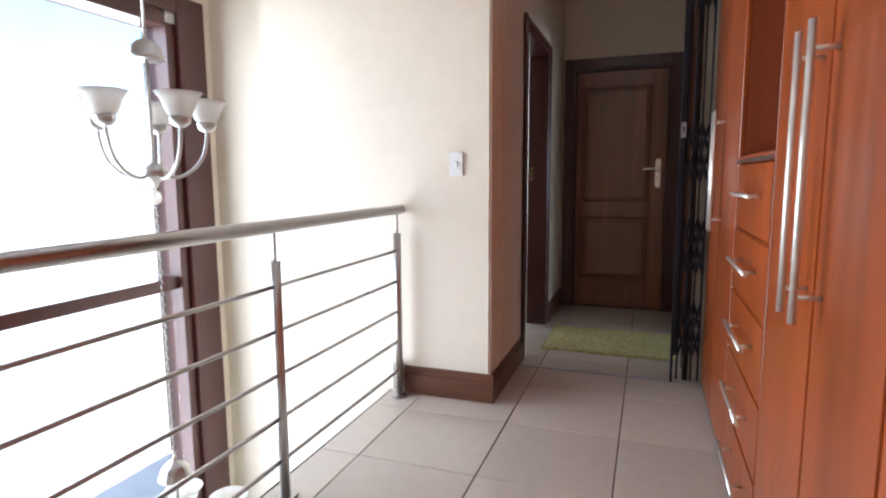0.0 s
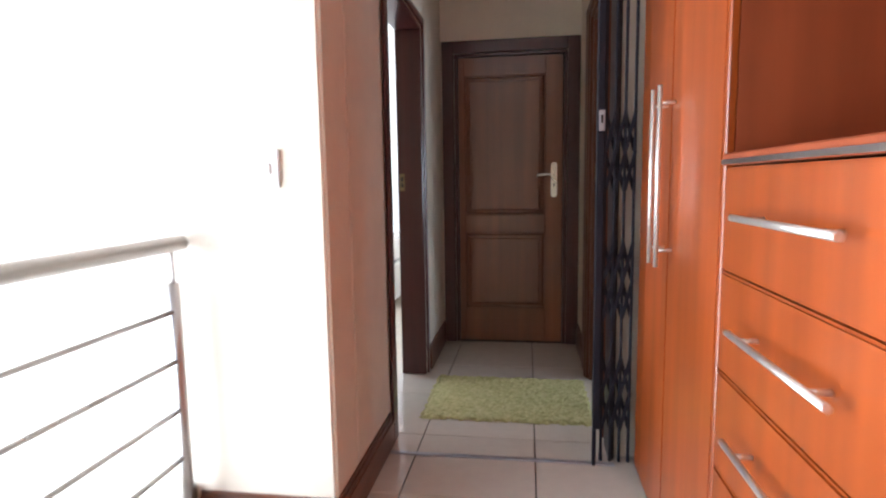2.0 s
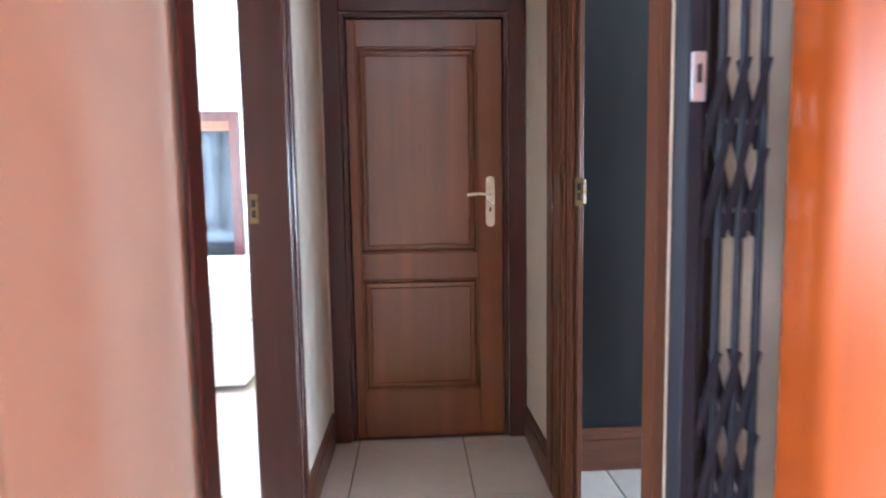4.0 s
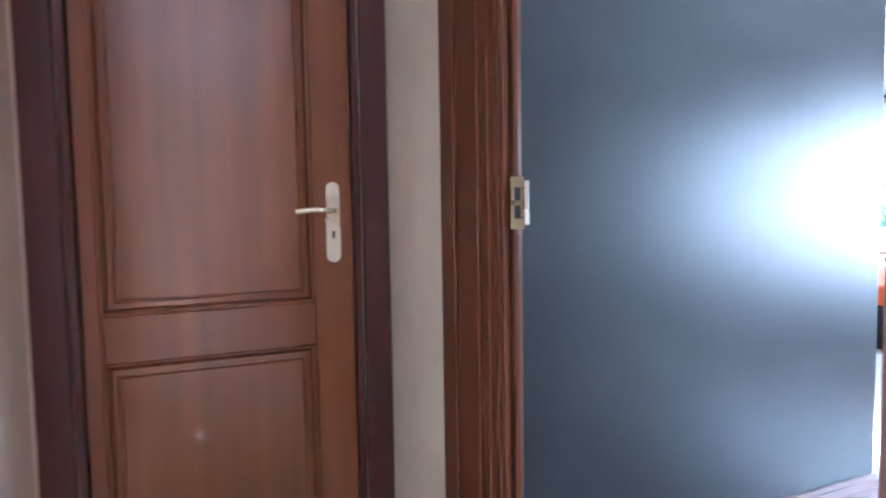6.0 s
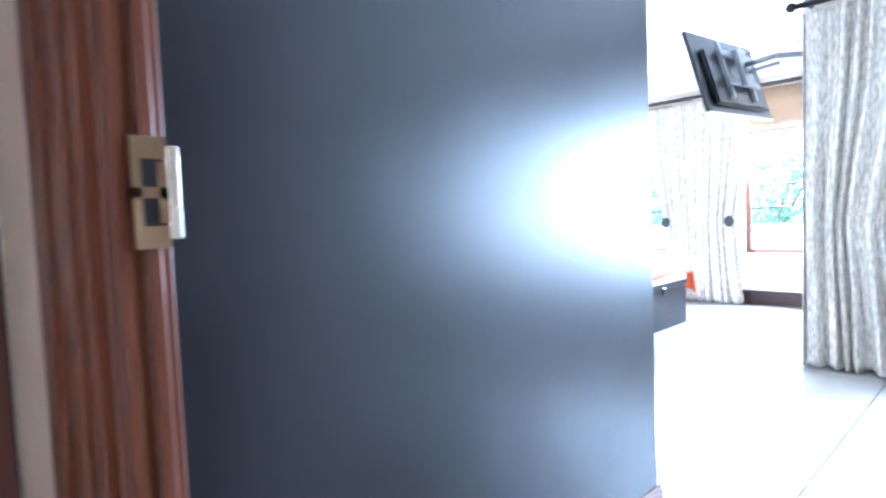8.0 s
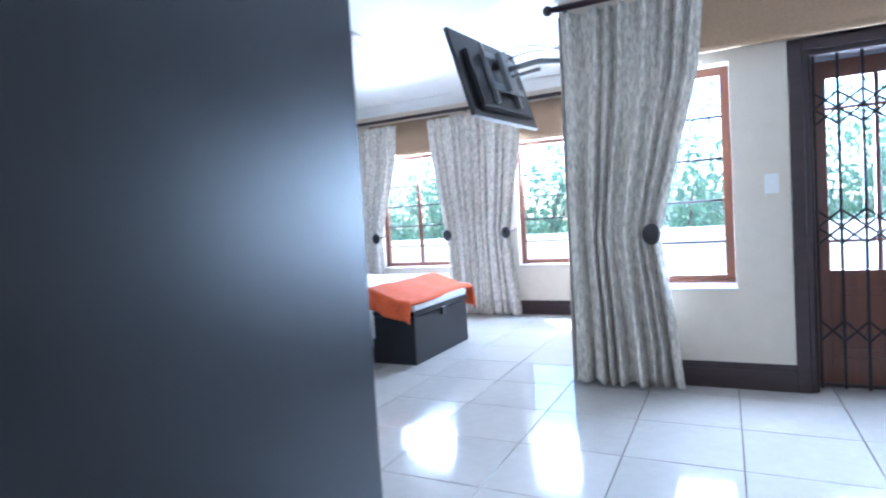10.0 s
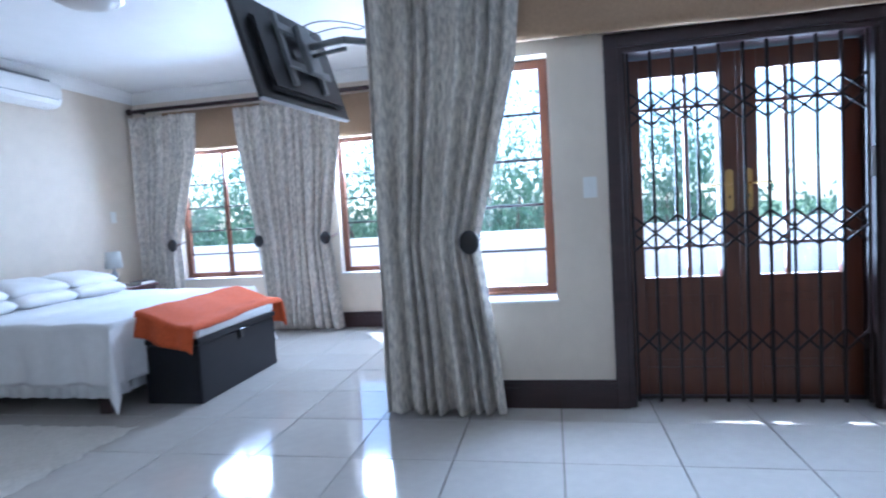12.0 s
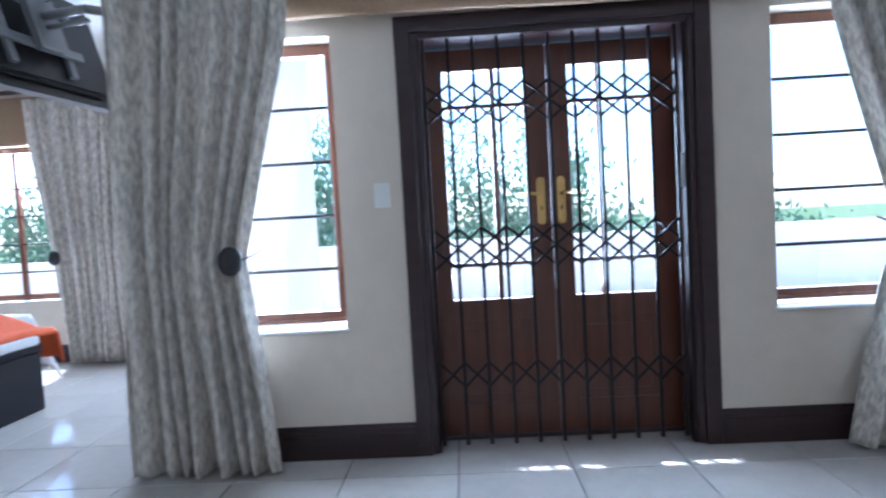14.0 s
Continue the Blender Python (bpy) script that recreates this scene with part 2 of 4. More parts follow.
def lathe(name, profile, mat, parent=None, at=(0, 0, 0), sides=28):
    bm = bmesh.new()
    rings = []
    for r, z in profile:
        rings.append([bm.verts.new((at[0] + r * math.cos(2 * math.pi * i / sides), at[1] + r * math.sin(2 * math.pi * i / sides), at[2] + z)) for i in range(sides)])
    for p, q in zip(rings, rings[1:]):
        for i in range(sides):
            bm.faces.new((p[i], p[(i + 1) % sides], q[(i + 1) % sides], q[i]))
    bm.faces.new(rings[0])
    bm.faces.new(rings[-1])
    bmesh.ops.remove_doubles(bm, verts=bm.verts, dist=0.0004)
    return finish(name, bm, mat, parent, smooth=True)


def tube(name, points, r, mat, parent=None, cyclic=False):
    cu = bpy.data.curves.new(name, "CURVE")
    cu.dimensions, cu.bevel_depth, cu.bevel_resolution, cu.resolution_u = "3D", r, 2, 6
    sp = cu.splines.new("NURBS")
    sp.points.add(len(points) - 1)
    for p, c in zip(sp.points, points):
        p.co = (*c, 1)
    sp.use_endpoint_u, sp.order_u, sp.use_cyclic_u = True, 3, cyclic
    cu.use_fill_caps = True
    tmp = bpy.data.objects.new(name, cu)
    me = bpy.data.meshes.new_from_object(tmp)
    bpy.data.objects.remove(tmp)
    me.materials.clear()
    me.materials.append(mat)
    me.polygons.foreach_set("use_smooth", [True] * len(me.polygons))
    ob = new(name, me)
    ob.parent = parent
    return ob


def thing(name, at, label, category, group="", turn=0):
    ob = new(name)
    ob.matrix_world = pose(*at, 0, 0, turn)
    return tagged(ob, label, category, group)


def setting(ob, label=""):
    return tagged(ob, label, kind="structure")


def wall(name, rows, mat, label=""):
    return setting(boxes(name, rows, mat), label)


# ---- structure: walls ----
H1, H2 = 2.75, 2.75
setting(boxes("floor_slab", [(-0.765, 1.45, -1.4, 5.1, -0.25, -0.012), (-0.36, 1.45, 5.1, 8.8, -0.25, -0.012),
                             (1.45, 8.1, 0.2, 8.8, -0.25, -0.012), (-3.1, -0.36, 4.6, 8.8, -0.25, -0.012), (-1.52, -0.36, 2.96, 4.6, -0.25, -0.012)], GROUT), "grouted concrete floor slab under the tiles")
setting(boxes("wall_block", [(-1.52, -0.21, 2.72, 2.96, -2.8, H1)], CREAM, bevel=0.012, seg=3), "cream plastered wall beside the stair void")
wall("wall_recess", [(-2.3, -1.52, 2.95, 3.12, -2.8, 3.2)], CREAM, "cream plastered stair wall")
WZ0, WZ1 = -1.6, 2.02
wall("wall_stair_window", [(-2.27, -2.07, -1.4, 0.2, -2.8, 3.2), (-2.27, -2.07, 2.75, 2.95, -2.8, 3.2), (-2.27, -2.07, 0.2, 2.75, -2.8, WZ0),
                           (-2.27, -2.07, 0.2, 2.75, WZ1 + 0.08, 3.2)], CREAM, "cream wall round the tall stair window")
wall("wall_stair_lower", [(-0.765, -0.66, -1.4, 2.72, -2.8, -0.25)], CREAM, "plain wall below the landing")
wall("wall_back", [(-2.27, 1.6, -1.6, -1.4, -2.8, 3.2)], CREAM, "cream wall behind the landing")
setting(boxes("floor_lower", [(-2.27, -0.66, -1.4, 3.1, -2.95, -2.8)], TILE), "beige tiled floor at the foot of the stair")
wall("wall_corridor_left", [(-0.36, -0.21, 2.96, 3.50, 0, H1), (-0.36, -0.21, 4.37, 5.25, 0, H1), (-0.36, -0.21, 3.50, 4.37, 2.06, H1), (-0.36, -0.21, 5.25, 8.6, 0, H1)], CREAM,
     "cream corridor wall with a door opening")
wall("wall_end", [(-0.21, -0.115, 5.1, 5.25, 0, H1), (0.665, 0.755, 5.1, 5.25, 0, H1), (-0.115, 0.665, 5.1, 5.25, 2.045, H1)], CREAM, "cream end wall of the corridor")
wall("wall_corridor_right", [(0.755, 0.80, 3.42, 3.663, 0, H1), (0.755, 0.80, 4.37, 5.25, 0, H1), (0.755, 0.80, 3.663, 4.37, 2.06, H1), (0.80, 1.6, 3.42, 3.52, 0, H1)], CREAM,
     "cream corridor wall with a door opening to the bedroom")
wall("wall_cupboard_back", [(1.45, 1.6, -1.4, 3.42, 0, H1)], GREIGE, "plain wall behind the built-in cupboards")
wall("wall_black", [(0.80, 2.52, 4.72, 4.86, 0, H2)], BLACK_WALL, "smooth charcoal painted wall beside the bedroom door")
wall("wall_bedroom_west", [(2.38, 2.52, 4.86, 8.62, 0, H2)], GREIGE, "plain warm grey bedroom wall")
wall("wall_behind_end_door", [(-0.21, 2.38, 8.4, 8.6, 0, H1), (-0.21, 0.835, 7.0, 7.1, 0, H1)], CREAM, "plain wall closing the room behind the door")
wall("wall_north", [(2.38, 8.13, 8.62, 8.8, 0, H2)], GREIGE, "warm grey bedroom wall behind the bed")
wall("wall_south", [(1.6, 5.62, 0.2, 0.4, 0, H2)], GREIGE, "plain warm grey bedroom wall")
EX0, EX1 = 5.39, 5.62
wall("wall_east", [(EX0, EX1, 0.4, 0.95, 0, H2), (EX0, EX1, 1.85, 2.20, 0, H2), (EX0, EX1, 3.53, 3.91, 0, H2), (EX0, EX1, 4.72, 4.95, 0, H2),
                   (EX0, EX1, 0.95, 1.85, 0, 0.63), (EX0, EX1, 0.95, 1.85, 2.05, H2), (EX0, EX1, 3.91, 4.72, 0, 0.63), (EX0, EX1, 3.91, 4.72, 2.05, H2),
                   (EX0, EX1, 2.20, 3.53, 2.04, H2)], GREIGE, "warm grey wall with two windows and double doors")
wall("wall_return", [(EX1, 7.9, 4.73, 4.95, 0, H2)], GREIGE, "warm grey return wall that carries the television")
FX0, FX1 = 7.9, 8.13
wall("wall_far_east", [(FX0, FX1, 4.73, 5.30, 0, H2), (FX0, FX1, 6.20, 7.05, 0, H2), (FX0, FX1, 8.15, 8.62, 0, H2), (FX0, FX1, 5.30, 6.20, 0, 0.59), (FX0, FX1, 5.30, 6.20, 2.07, H2),
                       (FX0, FX1, 7.05, 8.15, 0, 0.59), (FX0, FX1, 7.05, 8.15, 2.07, H2)], GREIGE, "warm grey wall with two bedroom windows")
wall("wall_guest", [(-3.3, -3.1, 4.6, 5.2, 0, H1), (-3.3, -3.1, 7.2, 8.8, 0, H1), (-3.3, -3.1, 5.2, 7.2, 0, 0.75), (-3.3, -3.1, 5.2, 7.2, 2.25, H1),
                    (-3.3, -0.36, 8.6, 8.8, 0, H1), (-3.3, -1.52, 4.6, 4.75, 0, H1), (-1.67, -1.52, 3.12, 4.6, 0, H1)], WHITE, "white walls of the guest room")
setting(boxes("ceiling_corridor", [(-0.36, 1.6, -1.6, 8.8, H1, 2.95), (-2.3, -0.36, -1.6, 3.12, 3.2, 3.3), (-0.36, -0.3, -1.6, 3.12, 2.95, 3.2)], WHITE), "flat white ceiling")
setting(boxes("ceiling_bedroom", [(1.6, 5.62, 0.2, 4.73, H2, 2.95), (1.6, 8.4, 4.73, 8.8, H2, 2.95)], WHITE), "flat white bedroom ceiling")
setting(boxes("ceiling_guest", [(-3.3, -0.36, 4.6, 8.8, H1, 2.95), (-1.67, -0.36, 2.96, 4.6, H1, 2.95)], WHITE), "flat white ceiling")


setting(boxes("ceiling_eave", [(5.62, 6.57, -1.0, 4.73, H2, 2.9)], WHITE), "white boarded roof eave over the double doors")


def cornice(name, a, b, normal):
    """Coved strip between wall and ceiling from a to b; normal points into the room."""
    bm = bmesh.new()
    a, b, nn = Vector(a), Vector(b), Vector(normal)
    prof = [(0.002, -0.115), (0.012, -0.115), (0.02, -0.095), (0.045, -0.055), (0.085, -0.02), (0.105, -0.012), (0.105, -0.002), (0.002, -0.002)]
    va = [bm.verts.new(a + nn * p + Vector((0, 0, q))) for p, q in prof]
    vb = [bm.verts.new(b + nn * p + Vector((0, 0, q))) for p, q in prof]
    for i in range(len(prof)):
        j = (i + 1) % len(prof)
        bm.faces.new((va[i], va[j], vb[j], vb[i]))
    bm.faces.new(va)
    bm.faces.new(vb)
    return setting(finish(name, bm, WHITE), "white coved plaster cornice")


cornice("trim_cornice_north", (2.52, 8.62, H2), (7.9, 8.62, H2), (0, -1, 0))
cornice("trim_cornice_far_east", (7.9, 4.95, H2), (7.9, 8.62, H2), (-1, 0, 0))
cornice("trim_cornice_return", (5.39, 4.95, H2), (7.9, 4.95, H2), (0, 1, 0))
cornice("trim_cornice_east", (5.39, 0.4, H2), (5.39, 4.95, H2), (-1, 0, 0))


def skirting(name, rows, mat=SKIRT_WOOD, h=0.147, d=0.018, label="brown varnished timber skirting"):
    """rows: (x0, y0, x1, y1, nx, ny) with the normal into the room."""
    bm = bmesh.new()
    for x0, y0, x1, y1, nx, ny in rows:
        for z0, z1, dd in ((0.0, h * 0.74, d), (h * 0.74, h * 0.9, d * 0.72), (h * 0.9, h, d * 0.45)):
            ax, bx = sorted((x0, x1)) if x0 != x1 else sorted((x0, x0 + nx * dd))
            ay, by = sorted((y0, y1)) if y0 != y1 else sorted((y0, y0 + ny * dd))
            add_box(bm, ax, bx, ay, by, z0, z1)
    return setting(finish(name, bm, mat), label)


skirting("baseboard_corridor", [(-0.685, 2.72, -0.192, 2.72, 0, -1), (-0.21, 2.72, -0.21, 3.42, 1, 0), (-0.21, 4.45, -0.21, 5.1, 1, 0), (0.755, 4.45, 0.755, 5.1, -1, 0), (0.755, 3.42, 0.755, 3.57, -1, 0)])
skirting("baseboard_bedroom_black", [(0.85, 4.72, 2.535, 4.72, 0, -1)], h=0.185)
skirting("baseboard_bedroom", [(5.39, 0.4, 5.39, 2.13, -1, 0), (5.39, 3.60, 5.39, 4.968, -1, 0), (5.39, 4.95, 7.9, 4.95, 0, 1), (7.9, 4.95, 7.9, 8.62, -1, 0), (2.52, 8.62, 7.9, 8.62, 0, -1)],
         mat=PLUM_WOOD, h=0.165, d=0.02, label="dark stained timber skirting")


# ---- doors ----
def frame_boxes(axis, plane, a0, a1, top, w, d0, d1):
    """Two uprights and a head round an opening a0..a1; plane runs along axis; d0..d1 across."""
    rows = [(a0 - w, a0, 0, top + w), (a1, a1 + w, 0, top + w), (a0, a1, top, top + w)]
    out = []
    for p, q, z0, z1 in rows:
        out.append((p, q, plane + d0, plane + d1, z0, z1) if axis == "x" else (plane + d0, plane + d1, p, q, z0, z1))
    return out


def panel_leaf(parent, w, h, t, mat, panels):
    """Leaf in local x 0..w, z 0..h, front at y 0, thickness back to y t; panels: (x0, x1, z0, z1)."""
    xs = [p[0] for p in panels][0], [p[1] for p in panels][0]
    stiles = [(0, xs[0], 0, t, 0, h), (xs[1], w, 0, t, 0, h)]
    zs = sorted((p[2], p[3]) for p in panels)
    edges = [0] + [z for p in zs for z in p] + [h]
    for i in range(0, len(edges), 2):
        stiles.append((xs[0], xs[1], 0, t, edges[i], edges[i + 1]))
    boxes("leaf", stiles, mat, parent, bevel=0.0025)
    for x0, x1, z0, z1 in panels:
        bm = bmesh.new()
        add_box(bm, x0, x1, 0.014, t - 0.012, z0, z1)
        rings = []
        for inset, depth in ((0.012, 0.0138), (0.020, 0.006), (0.034, 0.005), (0.037, 0.009), (0.040, 0.009), (0.044, 0.0035)):
            rings.append([bm.verts.new(c) for c in ((x0 + inset, depth, z0 + inset), (x1 - inset, depth, z0 + inset), (x1 - inset, depth, z1 - inset), (x0 + inset, depth, z1 - inset))])
        for p, q in zip(rings, rings[1:]):
            for i in range(4):
                bm.faces.new((p[i], p[(i + 1) % 4], q[(i + 1) % 4], q[i]))
        bm.faces.new(rings[-1])
        finish("panel", bm, mat, parent)
        m = 0.010
        boxes("moulding", [(x0, x0 + m, 0.001, 0.0138, z0, z1), (x1 - m, x1, 0.001, 0.0138, z0, z1), (x0 + m, x1 - m, 0.001, 0.0138, z0, z0 + m), (x0 + m, x1 - m, 0.001, 0.0138, z1 - m, z1)],
              mat, parent, bevel=0.003)


def lever_set(parent, x, y, z, h, mat, way=-1, w=0.042):
    """Long plate with scalloped ends, a lever and a keyhole; the front faces -y."""
    bm = bmesh.new()
    n = 14
    pts = []
    for i in range(n + 1):
        a = math.pi * i / n
        pts.append((x + w / 2 * math.cos(a), z + h / 2 - 0.02 + 0.02 * math.sin(a)))
    for i in range(n + 1):
        a = math.pi + math.pi * i / n
        pts.append((x + w / 2 * math.cos(a), z - h / 2 + 0.02 + 0.02 * math.sin(a)))
    f = [bm.verts.new((p, y - 0.009, q)) for p, q in pts]
    g = [bm.verts.new((p, y, q)) for p, q in pts]
    bm.faces.new(f)
    for i in range(len(pts)):
        j = (i + 1) % len(pts)
        bm.faces.new((f[i], f[j], g[j], g[i]))
    finish("handle_plate", bm, mat, parent)
    lz = z + h * 0.14
    tube("lever", [(x, y - 0.006, lz), (x, y - 0.05, lz), (x + way * 0.02, y - 0.055, lz), (x + way * 0.06, y - 0.05, lz + 0.006), (x + way * 0.115, y - 0.05, lz - 0.002)], 0.0075, mat, parent)
    boxes("keyhole", [(x - 0.004, x + 0.004, y - 0.0105, y - 0.008, z - h * 0.2, z - h * 0.2 + 0.022)], BLACK_PLASTIC, parent)


setting(boxes("door_1", frame_boxes("x", 5.1, -0.115, 0.665, 2.045, 0.083, -0.022, 0.0) + frame_boxes("x", 5.1, -0.093, 0.643, 2.023, 0.022, 0.0, 0.15), DARK_WOOD, bevel=0.004),
        "dark stained timber door frame at the corridor's end")
d = thing("panelled_door", (-0.088, 5.108, 0.008), "closed red-brown varnished two-panel wooden door", "door")
panel_leaf(d, 0.726, 2.01, 0.04, DOOR_WOOD, [(0.035 + 0.006, 0.608, 0.918, 1.885), (0.035 + 0.006, 0.608, 0.242, 0.79)])
lever_set(d, 0.666, 0.0, 1.16, 0.242, CHROME)
# bedroom door, folded back against the wall beside its frame
d = thing("panelled_door", (1.53, 3.615, 0.008), "red-brown varnished wooden door folded back against the wall", "door", turn=180)
panel_leaf(d, 0.70, 2.01, 0.04, DOOR_WOOD, [(0.092, 0.608, 0.918, 1.885), (0.092, 0.608, 0.242, 0.79)])

setting(boxes("door_2", frame_boxes("y", -0.21, 3.525, 4.345, 2.03, 0.025, -0.15, 0.0) + frame_boxes("y", -0.21, 3.50, 4.37, 2.055, 0.045, 0.0, 0.012) + [(-0.198, -0.19, 3.42, 3.5, 0, 2.1)], DARK_WOOD, bevel=0.004),
        "dark stained timber door frame to the guest room")
setting(boxes("door_3", frame_boxes("y", 0.755, 3.678, 4.355, 2.03, 0.018, -0.004, 0.050) + frame_boxes("y", 0.755, 3.663, 4.37, 2.045, 0.03, -0.018, 0.0)
              + frame_boxes("y", 0.755, 3.633, 4.40, 2.075, 0.05, -0.026, 0.0) + [(0.778, 0.792, 4.340, 4.356, 0, 2.03), (0.755, 0.768, 4.343, 4.356, 0, 2.03), (0.741, 0.7545, 4.452, 4.53, 0, 2.14), (0.734, 0.7545, 4.532, 4.61, 0, 2.14)], FRAME_WOOD, bevel=0.003),
        "brown varnished timber door frame to the main bedroom")


def strike_plate(at, label):
    p = thing("strike_plate", at, label, "strike plate", "strike plates")
    boxes("plate", [(-0.014, 0.016, -0.002, 0.0, 0.030, 0.05), (-0.014, 0.016, -0.002, 0.0, -0.05, -0.030), (-0.014, 0.016, -0.002, 0.0, -0.005, 0.005), (-0.014, -0.006, -0.002, 0.0, -0.030, 0.030),
                    (0.008, 0.016, -0.002, 0.0, -0.027, 0.027)], WORN_BRASS, p)
    boxes("slot", [(-0.006, 0.008, -0.001, -0.0002, 0.005, 0.030), (-0.006, 0.008, -0.001, -0.0002, -0.030, -0.005)], BLACK_PLASTIC, p)
    return p


sp1 = strike_plate((0.782, 4.337, 1.205), "worn brass strike plate on a timber door jamb")
boxes("lip", [(0.016, 0.026, -0.004, -0.001, -0.042, 0.042)], CHROME, sp1, bevel=0.001)
strike_plate((-0.335, 4.345, 1.165), "tarnished brass strike plate on a dark timber jamb")


# ---- windows ----
def window(name, x, y0, y1, z0, z1, bars_z, mullion=(), label=""):
    """Timber window in a wall whose inside faces -x; x: the frame's inner face."""
    w = 0.055
    ob = setting(boxes(name, [(x, x + 0.06, y0, y0 + w, z0, z1), (x, x + 0.06, y1 - w, y1, z0, z1), (x, x + 0.06, y0 + w, y1 - w, z0, z0 + w), (x, x + 0.06, y0 + w, y1 - w, z1 - w, z1)]
                       + [(x + 0.008, x + 0.05, m - 0.022, m + 0.022, z0 + w, z1 - w) for m in mullion], WINDOW_WOOD, bevel=0.004), label)
    boxes("moulding", [(x - 0.012, x, y0 + 0.004, y1 - 0.004, z0 + 0.004, z0 + 0.022)], WINDOW_WOOD, ob, bevel=0.003)
    bars("glazing_bar", [((x + 0.02, y0 + w, z), (x + 0.02, y1 - w, z), 0.009) for z in bars_z], GATE, ob, sides=6)
    ys = [y0 + w] + [m for m in mullion] + [y1 - w]
    zs = [z0 + w] + list(bars_z) + [z1 - w]
    for a, b in zip(ys, ys[1:]):
        for c, e in zip(zs, zs[1:]):
            g = boxes("pane", [(x + 0.026, x + 0.029, a + 0.003, b - 0.003, c + 0.003, e - 0.003)], GLASS, ob)
            g.visible_shadow = False
    return ob


window("window_1", 5.50, 3.91, 4.72, 0.66, 2.05, (0.93, 1.20, 1.47, 1.74), label="brown timber window with four thin horizontal glazing bars")
window("window_2", 5.50, 0.95, 1.85, 0.66, 2.05, (0.93, 1.20, 1.47, 1.74), label="brown timber window with four thin horizontal glazing bars")
window("window_3", 8.0, 5.30, 6.20, 0.60, 2.07, (0.87, 1.14, 1.41, 1.68), label="brown timber bedroom window with thin glazing bars")
window("window_4", 8.0, 7.05, 8.15, 0.60, 2.07, (0.87, 1.14, 1.41, 1.68), (7.6,), label="brown timber two-light bedroom window")
setting(boxes("window_sill", [(5.37, 5.50, 3.90, 4.72, 0.63, 0.645), (5.37, 5.50, 0.95, 1.86, 0.63, 0.645), (7.88, 8.0, 5.30, 6.21, 0.59, 0.60), (7.88, 8.0, 7.05, 8.16, 0.59, 0.60)], WHITE, bevel=0.003),
        "white painted window sills")
# tall stair window
sw = setting(boxes("window_5", [(-2.25, -2.06, 2.60, 2.74, WZ0, WZ1), (-2.25, -2.06, 0.2, 0.32, WZ0, WZ1), (-2.25, -2.06, 0.32, 2.60, WZ1 - 0.02, WZ1 + 0.075), (-2.25, -2.06, 0.32, 2.60, WZ0, WZ0 + 0.1),
                                (-2.18, -2.09, 0.32, 2.60, 0.50, 0.57), (-2.06, -2.035, 2.66, 2.87, WZ0 - 0.05, WZ1 + 0.16), (-2.06, -2.035, 0.1, 2.66, WZ1 + 0.06, WZ1 + 0.16)], DARK_WOOD, bevel=0.004),
             "dark stained timber frame of the tall stair window")
for c, e in ((WZ0 + 0.1, 0.50), (0.57, WZ1 - 0.02)):
    g = boxes("pane", [(-2.14, -2.136, 0.33, 2.59, c, e)], GLASS, sw)
    g.visible_shadow = False


# ---- railing ----
def railing():
    r = thing("stair_railing", (-0.685, 0, 0), "brushed stainless steel railing with five horizontal bars", "railing")
    bars("handrail", [((0, -1.35, 0.985), (0, 2.70, 0.985), 0.024)], STEEL, r, sides=20)
    for y in (-0.38, 0.63, 1.64, 2.645):
        bars("post", [((0, y, 0.0), (0, y, 0.865), 0.019), ((0, y, 0.86), (0, y, 0.97), 0.006)], STEEL, r, sides=16)
        bars("base_flange", [((0, y, 0.0), (0, y, 0.012), 0.042)], STEEL, r, sides=20)
    for k in range(5):
        z = 0.145 + 0.158 * k
        bars("rail_bar", [((0.0, -1.35, z), (0.0, 2.645, z), 0.0075)], STEEL, r, sides=8)
    boxes("wall_bracket", [(-0.045, -0.015, 2.66, 2.718, 0.03, 0.17)], STEEL, r, bevel=0.004)


railing()
setting(boxes("trim_landing_edge", [(-0.772, -0.765, -1.4, 2.72, -0.25, 0.001)], BLACK_PLASTIC), "dark edge trim of the landing")


